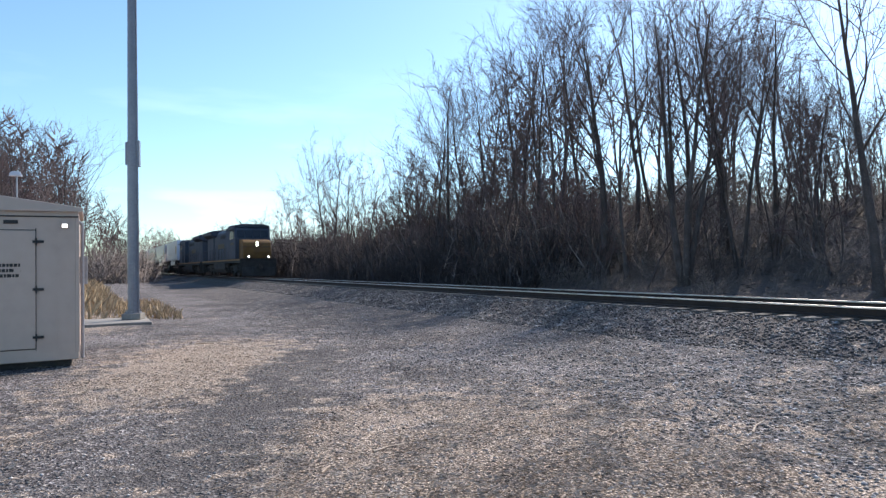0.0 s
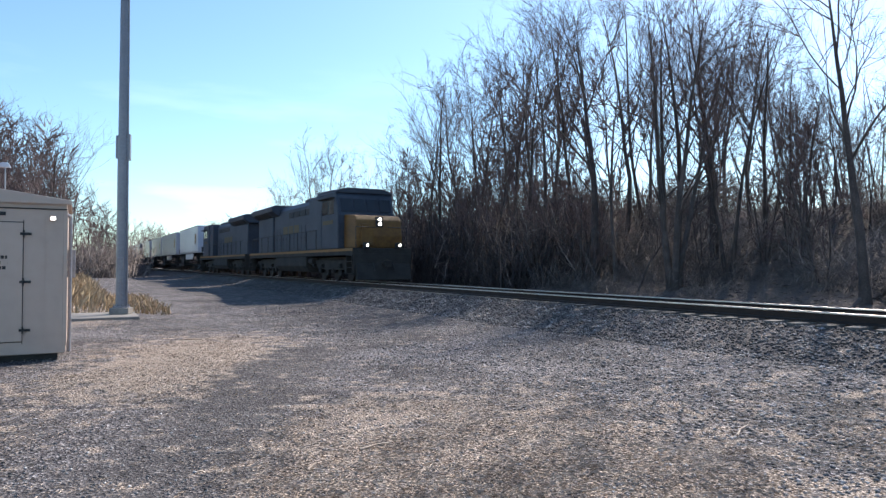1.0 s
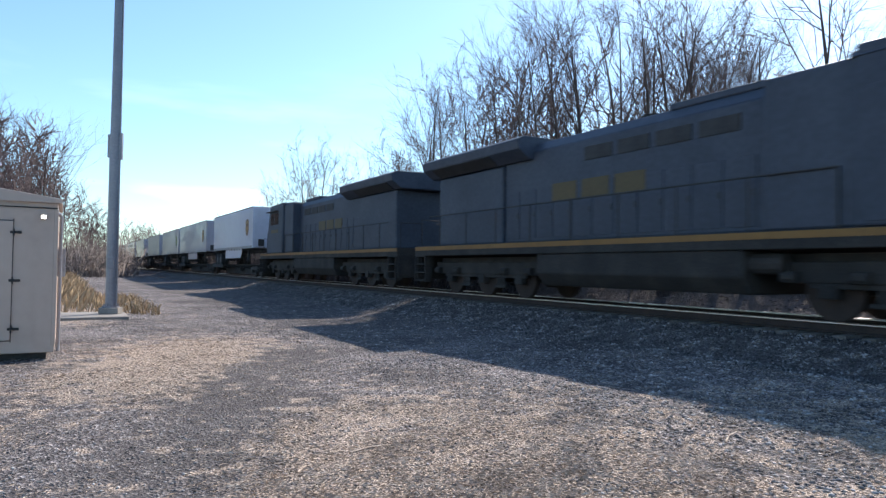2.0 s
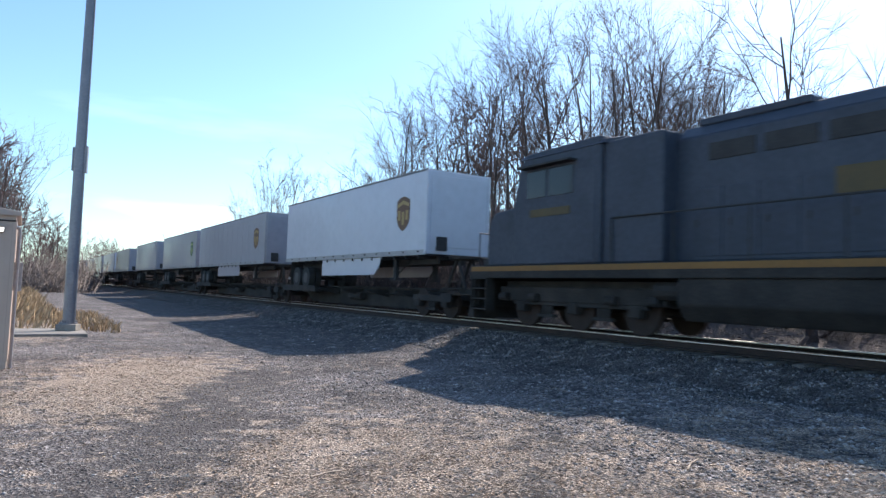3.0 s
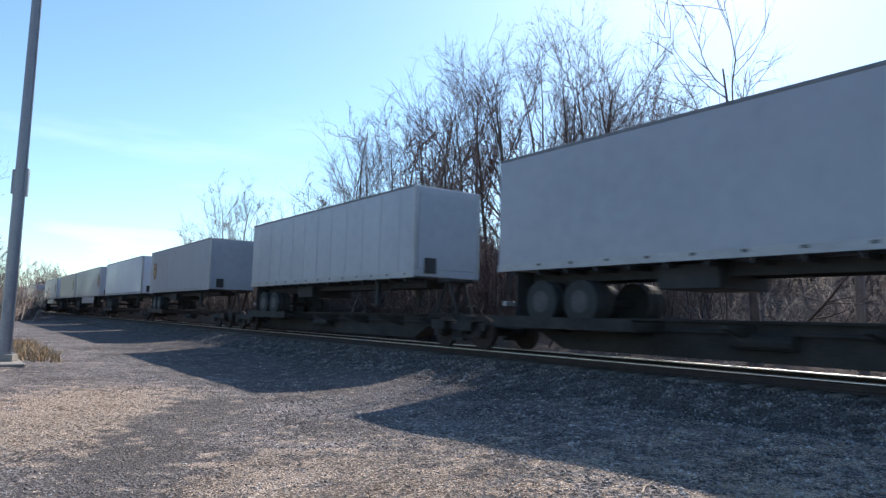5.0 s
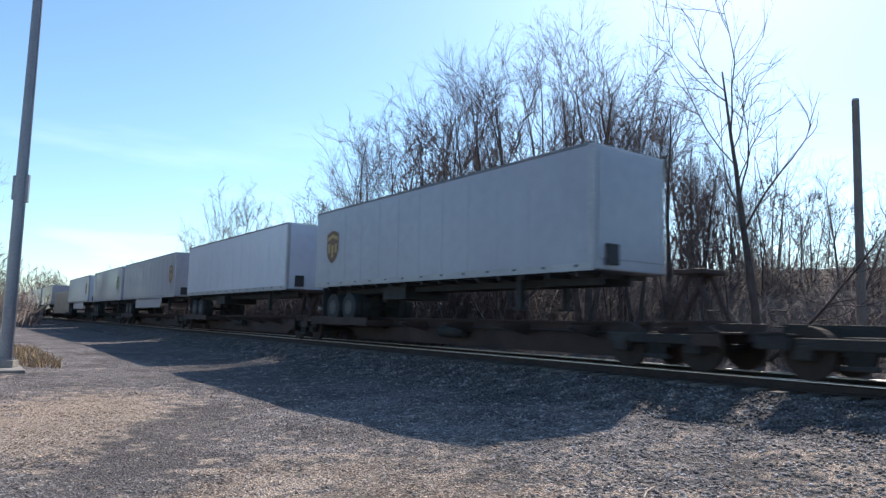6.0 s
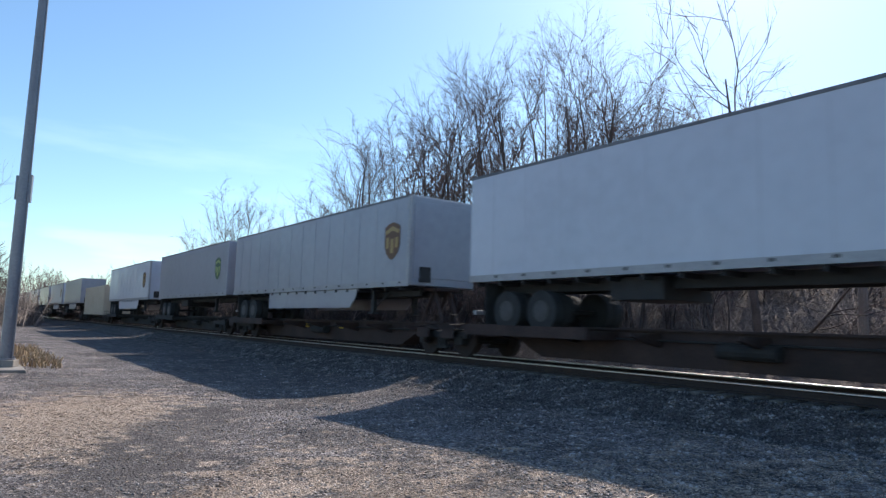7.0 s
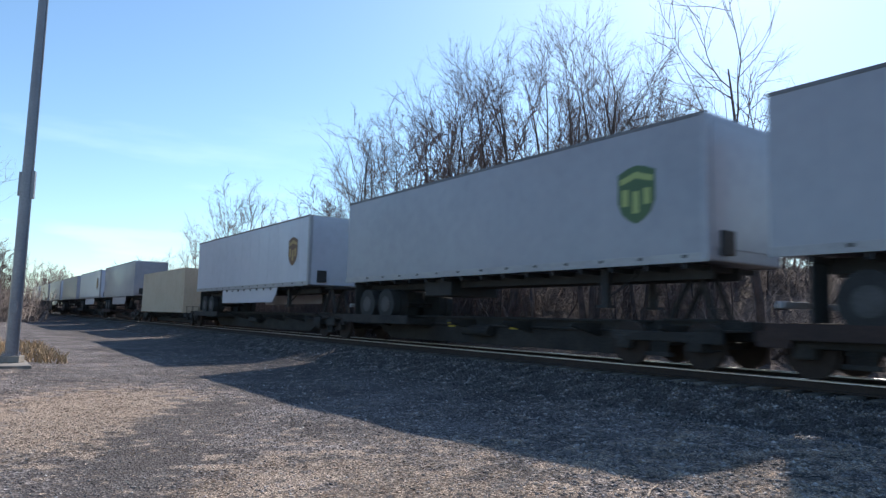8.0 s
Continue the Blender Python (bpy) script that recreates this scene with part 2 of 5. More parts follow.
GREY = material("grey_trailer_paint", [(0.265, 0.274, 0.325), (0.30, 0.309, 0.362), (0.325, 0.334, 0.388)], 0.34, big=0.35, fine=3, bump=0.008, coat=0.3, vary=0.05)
TAN = material("tan_container_paint", [(0.42, 0.34, 0.25), (0.52, 0.43, 0.33)], 0.5, big=0.6, fine=8, bump=0.05)
BROWN = material("brown_emblem_paint", [(0.11, 0.05, 0.022), (0.15, 0.07, 0.03)], 0.5, bump=0)
GOLD = material("gold_emblem_paint", [(0.32, 0.21, 0.07), (0.38, 0.25, 0.09)], 0.5, bump=0)
GREEN = material("green_emblem_paint", [(0.045, 0.10, 0.045), (0.07, 0.135, 0.055)], 0.5, bump=0)
LIME = material("lime_emblem_paint", [(0.30, 0.36, 0.12), (0.36, 0.42, 0.15)], 0.5, bump=0)
BLUE = material("dark_blue_loco_paint", [(0.022, 0.030, 0.047), (0.034, 0.044, 0.066), (0.050, 0.062, 0.086)], 0.6, big=0.7, fine=9, bump=0.04)
YELLOW = material("loco_yellow_paint", [(0.17, 0.08, 0.016), (0.25, 0.12, 0.024)], 0.6, big=1, fine=12, bump=0.03)
# Darker orange for the nose: its shade is put into the colour.
NOSE = material("shaded_orange_paint", [(0.085, 0.038, 0.009), (0.15, 0.068, 0.012), (0.20, 0.096, 0.016)], 0.6, big=1.2, fine=9, bump=0.03)
RIM = material("dull_wheel_rim", [(0.04, 0.04, 0.042), (0.075, 0.075, 0.078)], 0.55, 0.2, big=4, fine=30, bump=0.05)
OCHRE = material("faded_ochre_paint", [(0.07, 0.05, 0.018), (0.10, 0.068, 0.022)], 0.6, big=1.5, fine=12, bump=0.03)
GRIME = material("grimy_underframe", [(0.014, 0.013, 0.013), (0.03, 0.027, 0.025), (0.055, 0.047, 0.042)], 0.85, 0.1, big=1.5, fine=25, bump=0.3)
OXIDE = material("oxide_red_car_steel", [(0.025, 0.015, 0.013), (0.045, 0.025, 0.021), (0.07, 0.04, 0.032)], 0.75, 0.1, big=1, fine=20, bump=0.2)
TYRE = material("tyre_rubber", [(0.02, 0.02, 0.02), (0.04, 0.04, 0.04)], 0.85, big=3, fine=40, bump=0.2)
GLASS = material("dark_window_glass", [(0.012, 0.014, 0.018), (0.02, 0.022, 0.028)], 0.08, bump=0)
WOODPOLE = material("weathered_pole_wood", [(0.12, 0.10, 0.09), (0.22, 0.19, 0.172)], 0.9, big=1.5, fine=26, bump=0.4)
LAMP = glow("lit_headlight", (1.0, 0.93, 0.78), 14.0)
LED = glow("lit_indicator", (1.0, 1.0, 1.0), 2.5)
AMBER = material("amber_marker_lens", [(0.5, 0.18, 0.03), (0.6, 0.22, 0.04)], 0.3, bump=0)
REFLECT = material("yellow_reflector", [(0.62, 0.42, 0.03), (0.7, 0.48, 0.05)], 0.4, bump=0)


# ---- mesh helpers ----
def part(name, bm, mat, parent=None, label=""):
    me = bpy.data.meshes.new(name)
    bm.to_mesh(me)
    bm.free()
    me.materials.append(mat)
    ob = new(name, me)
    ob.parent = parent
    if label:
        tagged(ob, label)
    return ob


def sharing(name, ob, m, parent):
    """Another object on the mesh of ob."""
    o = new(name, ob.data)
    o.parent, o.matrix_basis = parent, m
    return o


def block(bm, x0, x1, y0, y1, z0, z1, bevel=0.0):
    r = bmesh.ops.create_cube(bm, size=1)
    for v in r["verts"]:
        v.co = Vector(((x0 + x1) / 2 + v.co.x * (x1 - x0), (y0 + y1) / 2 + v.co.y * (y1 - y0), (z0 + z1) / 2 + v.co.z * (z1 - z0)))
    if bevel:
        es = list({e for v in r["verts"] for e in v.link_edges})
        bmesh.ops.bevel(bm, geom=es, offset=bevel, segments=2, affect="EDGES", profile=0.5)
    return bm


def box(x0, x1, y0, y1, z0, z1, bevel=0.0):
    return block(bmesh.new(), x0, x1, y0, y1, z0, z1, bevel)


def rod(bm, a, b, r0, r1=None, n=8):
    a, b = Vector(a), Vector(b)
    r = bmesh.ops.create_cone(bm, cap_ends=True, segments=n, radius1=r0, radius2=r0 if r1 is None else r1, depth=(b - a).length)
    m = Matrix.Translation((a + b) / 2) @ (b - a).to_track_quat("Z", "Y").to_matrix().to_4x4()
    bmesh.ops.transform(bm, matrix=m, verts=r["verts"])
    return bm


def extruded(outline, axis, lo, hi, bevel=0.0):
    """A prism: the outline in the two other axes, pulled from lo to hi along axis ('x' or 'y')."""
    bm = bmesh.new()
    put = (lambda u, v, w: (w, u, v)) if axis == "x" else (lambda u, v, w: (u, w, v))
    a = [bm.verts.new(put(u, v, lo)) for u, v in outline]
    b = [bm.verts.new(put(u, v, hi)) for u, v in outline]
    bm.faces.new(a)
    bm.faces.new(b[::-1])
    for i in range(len(a)):
        j = (i + 1) % len(a)
        bm.faces.new((a[j], a[i], b[i], b[j]))
    bmesh.ops.recalc_face_normals(bm, faces=bm.faces)
    if bevel:
        bmesh.ops.bevel(bm, geom=bm.edges[:], offset=bevel, segments=2, affect="EDGES", profile=0.5)
    return bm


def mesh_of(name, verts, faces, mat, smooth_faces=False):
    me = bpy.data.meshes.new(name)
    me.from_pydata([tuple(v) for v in verts], [], faces)
    me.materials.append(mat)
    if smooth_faces:
        me.polygons.foreach_set("use_smooth", [True] * len(me.polygons))
    me.update()
    return me


def mesh_np(name, verts, tris, mat):
    """A mesh of many triangles from arrays."""
    me = bpy.data.meshes.new(name)
    nv, nt = len(verts), len(tris)
    me.vertices.add(nv)
    me.vertices.foreach_set("co", verts.astype(np.float32).ravel())
    me.loops.add(nt * 3)
    me.loops.foreach_set("vertex_index", tris.astype(np.int32).ravel())
    me.polygons.add(nt)
    me.polygons.foreach_set("loop_start", np.arange(0, nt * 3, 3, dtype=np.int32))
    me.update(calc_edges=True)
    me.materials.append(mat)
    return me


def thing(name, label, category, group="", kind=""):
    return tagged(new(name), label, category, group, kind)


# ---- ground ----
def build_ground():
    ps = [-1500, -700, -350, -180, -90, -50, -30, -20, -14, -10] + [-7.5 + 0.3 * i for i in range(101)] + [23.5, 24.5, 26, 28, 30, 33, 37, 42, 50, 65, 90, 140, 240, 500, 1500]
    ss = [-1500, -600, -250, -110, -60, -40, -30, -22, -16] + [-12 + 0.45 * i for i in range(130)] + [47 + 1.5 * i for i in range(50)] + [125, 135, 150, 170, 200, 250, 320, 450, 800, 2000]
    verts, grass = [], []
    for s in ss:
        for p in ps:
            verts.append(at(p, s, ground_z(p, s)))
            grass.append(grass_amount(p, s))
    w = len(ps)
    faces = [(j * w + i, j * w + i + 1, (j + 1) * w + i + 1, (j + 1) * w + i) for j in range(len(ss) - 1) for i in range(w - 1)]
    me = mesh_of("ground", verts, [f[::-1] for f in faces], GROUND, True)
    if me.polygons[0].normal.z < 0:
        me.flip_normals()
    a = me.attributes.new("grass", "FLOAT", "POINT")
    a.data.foreach_set("value", grass)
    a = me.attributes.new("worn", "FLOAT", "POINT")
    a.data.foreach_set("value", [worn_and_shade(p, s) for s in ss for p in ps])
    a = me.attributes.new("litter", "FLOAT", "POINT")
    a.data.foreach_set("value", [smooth(16.6, 18.6, p) for s in ss for p in ps])
    tagged(new("ground", me), "grey gravel ground with patches of dry tan grass", "ground", kind="structure")


def scattered(name, mat, spots, shape, label, category):
    """One object of many small solids. spots: x, y, z, size, turn, squash; shape: its verts and triangles."""
    base, tri = shape
    spots = np.array(spots)
    k, nb = len(spots), len(base)
    c, s = np.cos(spots[:, 4]), np.sin(spots[:, 4])
    jit = np.random.default_rng(5).uniform(0.7, 1.3, (k, nb, 3))
    b = base[None] * jit * spots[:, 3][:, None, None]
    x = b[..., 0] * c[:, None] - b[..., 1] * s[:, None]
    y = b[..., 0] * s[:, None] + b[..., 1] * c[:, None]
    z = b[..., 2] * spots[:, 5][:, None]
    v = np.stack([x, y, z], -1) + spots[:, None, :3]
    t = tri[None] + (np.arange(k) * nb)[:, None, None]
    return tagged(new(name, mesh_np(name, v.reshape(-1, 3), t.reshape(-1, 3), mat)), label, category, kind="stuff")


PEBBLE = (np.array([(1, 0, 0), (-1, 0.1, 0), (0.1, 1, 0), (-0.1, -1, 0), (0.15, 0.1, 0.85), (-0.1, 0, -0.7)]),
          np.array([(0, 2, 4), (2, 1, 4), (1, 3, 4), (3, 0, 4), (2, 0, 5), (1, 2, 5), (3, 1, 5), (0, 3, 5)]))
BLADE = (np.array([(1, 0.05, 0.1), (-1, 0.05, 0.0), (0.1, -0.06, 0.22)]), np.array([(0, 1, 2)]))


def build_scatter():
    r = random.Random(11)
    spots = []
    while len(spots) < 31000:
        d = 3.6 * math.exp(r.random() * 2.1)
        az = r.uniform(-42, 44)
        x, y = d * math.sin(radians(az)), d * math.cos(radians(az))
        p, s = x * N.x + y * N.y, x * D.x + y * D.y
        if p > 10 or r.random() < grass_amount(p, s) * 0.35:
            continue
        z = r.choice((0.005, 0.006, 0.008, 0.011, 0.016)) * r.uniform(0.8, 1.3) * (1 + 0.9 * smooth(3, 7, p))
        if r.random() < 0.6 * worn_and_shade(p, s):
            continue
        spots.append((x, y, ground_z(p, s) + z * 0.2, z, r.uniform(0, 6.28), 0.7))
    scattered("gravel", STONE, spots, PEBBLE, "loose grey crushed gravel on the yard", "gravel")
    spots = []
    while len(spots) < 30000:
        s = r.uniform(-9, 30) if r.random() < 0.72 else r.uniform(30, 95)
        p = r.uniform(9.7, 15.8) if r.random() < 0.25 else r.uniform(9.4, 11.6)
        w = at(p, s)
        z = r.uniform(0.018, 0.04)
        spots.append((w.x, w.y, ground_z(p, s) + z * 0.25, z, r.uniform(0, 6.28), 0.85))
    scattered("ballast", BALLAST, spots, PEBBLE, "coarse grey crushed stone ballast under the track", "ballast")
    spots = []
    while len(spots) < 110000:
        d = 3.6 * math.exp(r.random() * 2.1)
        az = r.uniform(-42, 44)
        x, y = d * math.sin(radians(az)), d * math.cos(radians(az))
        p, s = x * N.x + y * N.y, x * D.x + y * D.y
        g = grass_amount(p, s) + 0.10
        if p > 9.5 or r.random() > g * (0.5 + 0.9 * noise.noise(Vector((x * 0.9, y * 0.9, 7)))):
            continue
        spots.append((x, y, ground_z(p, s) + 0.012, r.uniform(0.010, 0.036), r.uniform(0, 6.28), r.uniform(0.1, 1.6)))
    scattered("dry_grass", STRAW, spots, BLADE, "flattened dry tan grass and straw on the gravel", "grass")
    spots = []
    while len(spots) < 30000:
        s, p = r.uniform(-16, 80), r.uniform(15.6, 31)
        w = at(p, s)
        spots.append((w.x, w.y, ground_z(p, s) + 0.02, r.uniform(0.05, 0.13), r.uniform(0, 6.28), r.uniform(0.3, 2.2)))
    scattered("leaf_litter", LEAF, spots, BLADE, "brown fallen leaves and dead stalks on the bank", "leaves")
    # tall grass by the steel pole and along the field
    tall, tri = [], []
    for i in range(15000):
        if i % 9 == 0:
            s, p = r.uniform(23.5, 34), r.uniform(0.9, 2.8)
        else:
            s, p = (r.uniform(23.6, 45) if i % 2 else r.uniform(30, 88)), r.uniform(-12, 1.4)
        if r.random() < 0.45 and noise.noise(Vector((p * 0.7, s * 0.4, 2))) < 0:
            continue
        w = at(p, s, ground_z(p, s))
        h, a = r.uniform(0.25, 0.85) * (0.45 if p > 0.9 else 1), r.uniform(0, 6.28)
        lean = Vector((math.cos(a), math.sin(a), 0)) * h * r.uniform(0.1, 0.7)
        side = Vector((-math.sin(a), math.cos(a), 0)) * r.uniform(0.008, 0.02)
        k = len(tall)
        tall += [w - side, w + side, w + lean * 0.4 + Vector((0, 0, h * 0.6)) + side * 0.7, w + lean + Vector((0, 0, h))]
        tri += [(k, k + 1, k + 2), (k, k + 2, k + 3)]
    me = mesh_np("tall_grass", np.array([tuple(v) for v in tall]), np.array(tri), FIELD)
    tagged(new("tall_grass", me), "tall dead tan grass beside the gravel yard", "grass", kind="stuff")
    # loose sticks lying on the yard
    for x, y, a, l in ((-0.45, 5.75, 40, 0.42), (2.15, 8.75, 12, 0.30), (2.75, 5.9, 55, 0.5), (-5.25, 14.6, 8, 0.4), (-0.9, 5.2, 70, 0.25)):
        bm = bmesh.new()
        rod(bm, (-l / 2, 0, 0.012), (0, 0.02, 0.016), 0.011, 0.009, 6)
        rod(bm, (0, 0.02, 0.016), (l / 2, -0.01, 0.012), 0.009, 0.005, 6)
        ob = part("stick", bm, STRAW)
        ob.matrix_world = pose(x, y, ground_z(x * N.x + y * N.y, x * D.x + y * D.y), 0, 0, a)
        tagged(ob, "pale dry stick lying on the gravel", "stick", "sticks on the yard")


# ---- track ----
def along():
    """The pose of the track's own space: x against s, y across, z up from the rail's top."""
    w = N * TRACK_P
    return pose(w.x, w.y, RAIL_Z, 0, 0, TRACK_YAW - 90)


def build_track():
    track = thing("railway_track", "single railway track with worn steel rails on dark ties", "railway track", kind="structure")
    track.matrix_world = along()
    prof = [(-0.075, -0.185), (0.075, -0.185), (0.075, -0.165), (0.012, -0.145), (0.012, -0.05), (0.036, -0.04), (0.036, -0.006), (0.028, 0), (-0.028, 0), (-0.036, -0.006), (-0.036, -0.04), (-0.012, -0.05), (-0.012, -0.145), (-0.075, -0.165)]
    for y in (-0.7525, 0.7525):
        rail = part("rail", extruded([(y + a, b - 0.004) for a, b in prof], "x", -420, 140), RUST, track)
        part("running_surface", extruded([(y + a, b) for a, b in ((-0.037, -0.03), (-0.037, -0.013), (-0.033, -0.0075), (-0.024, -0.003), (-0.011, -0.0008), (0, 0), (0.011, -0.0008), (0.024, -0.003), (0.033, -0.0075), (0.037, -0.013), (0.037, -0.03))], "x", -420, 140), RAILS, rail, "polished top of the rail")
    r = random.Random(3)
    first = None
    for i in range(300):
        x = 22 - 0.5 * i
        m = pose(x + r.uniform(-0.02, 0.02), r.uniform(-0.04, 0.04), r.uniform(-0.012, 0.0), 0, 0, r.uniform(-0.8, 0.8))
        if first is None:
            first = part("tie", box(-0.115, 0.115, -1.3, 1.3, -0.36, -0.19, 0.012), TIE, track)
            first.matrix_basis = m
            plate = part("tie_plate", box(-0.09, 0.09, -0.95, -0.57, -0.196, -0.180, 0.003), RUST, first)
            plate_b = sharing("tie_plate", plate, pose(0, 1.52, 0), first)
        else:
            t = sharing("tie", first, m, track)
            if i < 120:
                sharing("tie_plate", plate, Matrix(), t)
    bm = bmesh.new()
    for i in range(420):
        x = -128.5 - 0.5 * i
        block(bm, x - 0.115, x + 0.115, -1.3, 1.3, -0.36, -0.195)
    tagged(part("far_ties", bm, TIE, track), kind="stuff")


# ---- the signal shelter, mast and poles beside the track ----
def build_shelter():
    w = Vector((-6.11, 11.19, 0.0))
    hut = thing("signal_bungalow", "beige aluminium trackside signal bungalow with a closed door", "equipment hut")
    # local x: from the corner along -N, y: along D, away
    hut.matrix_world = Matrix.Translation(w) @ pose(0, 0, 0.10, 0, 0, TRACK_YAW + 180)
    W, L, H = 2.45, -2.6, 2.5
    wall = part("wall", box(0, W, L, 0, 0.02, H, 0.012), ALU, hut)
    # Dark strip added for the shadow under the raised hut.
    part("base_skid", box(0.12, W - 0.12, L + 0.15, -0.18, -0.14, 0.03), DARK, hut, "dark strip for the shade under the hut")
    roof = part("roof", extruded([(-0.06, H), (W + 0.06, H), (W + 0.06, H + 0.05), (W / 2, H + 0.24), (-0.06, H + 0.05)], "y", L - 0.06, 0.06, 0.008), ALU, hut, "low gabled metal roof")
    part("eave_trim", box(-0.065, W + 0.065, 0.062, 0.072, H - 0.02, H + 0.045), ALU, roof)
    part("drip_edge", box(0.0, W, 0.006, 0.02, H - 0.115, H - 0.095), DARK, hut)
    for x in (0.02, W - 0.02):
        part("corner_post", box(x - 0.03, x + 0.03, -0.03, 0.012, 0.14, H - 0.12, 0.004), ALU, hut)
    door = part("door", box(0.62, 1.72, 0.002, 0.03, 0.24, 2.16, 0.006), ALU, hut, "plain beige metal door")
    bm = bmesh.new()
    for a in ((0.610, 0.619, 0.2, 2.2), (1.722, 1.731, 0.2, 2.2)):
        block(bm, a[0], a[1], 0.002, 0.012, a[2], a[3])
    block(bm, 0.61, 1.731, 0.002, 0.012, 2.165, 2.176)
    block(bm, 0.61, 1.731, 0.002, 0.012, 0.224, 0.235)
    part("door_frame", bm, DARK, hut, "dark gap around the door")
    for z in (0.42, 1.2, 1.98):
        bm = box(0.50, 0.66, 0.03, 0.042, z - 0.022, z + 0.022, 0.003)
        rod(bm, (0.61, 0.045, z - 0.06), (0.61, 0.045, z + 0.06), 0.012)
        part("hinge", bm, DARK, door)
    bm = box(1.55, 1.63, 0.03, 0.06, 1.1, 1.3, 0.005)
    rod(bm, (1.59, 0.05, 1.2), (1.59, 0.12, 1.2), 0.014)
    rod(bm, (1.59, 0.12, 1.2), (1.45, 0.12, 1.2), 0.012)
    part("door_handle", bm, DARK, door)
    sign = part("door_lettering", box(0.82, 0.83, 0.031, 0.033, 1.5, 1.51), INK, door, "unreadable black stencilled lettering")
    widths = ((0.03, 0.42), (0.5, 0.3), (0.12, 0.36), (0.55, 0.22), (0.05, 0.3), (0.42, 0.36))
    for i, (x, l) in enumerate(widths):
        z = 1.60 - 0.085 * (i // 2)
        bm = bmesh.new()
        u = 0
        while u < l - 0.02:
            g = 0.03 + 0.016 * ((i * 7 + int(u * 100)) % 3)
            block(bm, 0.80 + x + u, 0.80 + x + min(l, u + g), 0.031, 0.033, z - 0.026, z + 0.026)
            u += g + 0.012
        part("lettering_bar", bm, INK, sign)
    for x in (0.31, 2.05):
        part("wall_seam", box(x - 0.012, x + 0.012, 0.001, 0.007, 0.06, H - 0.13), ALU, hut)
    part("vent", box(0.86, 1.06, 0.003, 0.02, 2.27, 2.33, 0.003), DARK, hut, "small dark vent slot")
    lamp = part("lamp_bracket", box(0.155, 0.255, 0.012, 0.05, 2.20, 2.30, 0.006), ALU, hut)
    part("indicator_lamp", box(0.165, 0.235, 0.05, 0.062, 2.215, 2.27, 0.004), LED, lamp, "small lit white indicator")
    bm = bmesh.new()
    for y in (-0.35, -0.52):
        rod(bm, (-0.05, y, 0.0), (-0.05, y, 2.3), 0.028)
        rod(bm, (-0.05, y, 2.3), (0.05, y, 2.36), 0.028)
    part("conduit", bm, GALV, hut, "grey conduit pipes up the wall")
    bm = rod(bmesh.new(), (0.9, -0.3, H + 0.15), (0.9, -0.3, 3.12), 0.012, n=8)
    light = part("lamp_stem", bm, GALV, hut, "thin pipe on the roof")
    bm = extruded([(-0.13, 3.08), (0.06, 3.08), (0.04, 3.14), (-0.02, 3.16), (-0.10, 3.15)], "y", -0.35, -0.25, 0.006)
    bmesh.ops.translate(bm, verts=bm.verts, vec=(0.95, 0, 0))
    part("floodlight", bm, WHITE, light, "small white floodlight")
    part("meter_box", box(-0.13, -0.004, -1.2, -0.85, 1.25, 1.75, 0.01), GALV, hut)


def build_mast():
    w = Vector((-9.43, 20.3, 0.0))
    z = ground_z(w.x * N.x + w.y * N.y, w.x * D.x + w.y * D.y)
    pad = part("concrete_pad", box(-1.5, 0.42, -1.3, 1.0, -0.15, 0.09, 0.03), CONCRETE)
    pad.matrix_world = pose(w.x, w.y, z, 0, 0, TRACK_YAW)
    tagged(pad, "low pale concrete pad round the mast", "concrete pad")
    mast = thing("steel_mast", "tall tapered galvanised steel radio mast on a flange", "mast")
    mast.matrix_world = pose(w.x, w.y, z + 0.09, 0, 0, 10)
    bm = bmesh.new()
    rod(bm, (0, 0, 0.2), (0, 0, 5.2), 0.160, 0.150, 16)
    part("lower_shaft", bm, MAST, mast)
    bm = bmesh.new()
    rod(bm, (0, 0, 5.0), (0, 0, 14.5), 0.142, 0.100, 16)
    part("upper_shaft", bm, MAST, mast)
    bm = bmesh.new()
    rod(bm, (0, 0, 4.75), (0, 0, 5.25), 0.160, 0.154, 16)
    part("slip_joint", bm, MAST, mast, "thicker overlapping joint of the shaft")
    part("base_box", box(-0.27, 0.27, -0.27, 0.27, 0.0, 0.19, 0.02), CONCRETE, mast, "square base under the flange")
    bm = bmesh.new()
    rod(bm, (0, 0, 0.19), (0, 0, 0.235), 0.24, n=20)
    part("flange", bm, MAST, mast)
    for i in range(8):
        a = radians(45 * i + 20)
        bm = bmesh.new()
        rod(bm, (0.20 * math.cos(a), 0.20 * math.sin(a), 0.235), (0.20 * math.cos(a), 0.20 * math.sin(a), 0.30), 0.02, n=6)
        part("bolt", bm, MAST, mast)
    part("junction_box", box(0.13, 0.215, -0.08, 0.08, 4.65, 5.45, 0.012), MAST, mast)
    part("bracket", box(-0.20, -0.13, -0.05, 0.05, 4.7, 5.4, 0.01), MAST, mast)
    part("hand_hole_cover", box(-0.09, 0.09, -0.172, -0.145, 1.35, 1.7, 0.01), MAST, mast)
    bm = bmesh.new()
    rod(bm, (0.168, -0.03, 0.25), (0.118, -0.03, 13.5), 0.022, n=6)
    part("cable_conduit", bm, MAST, mast)


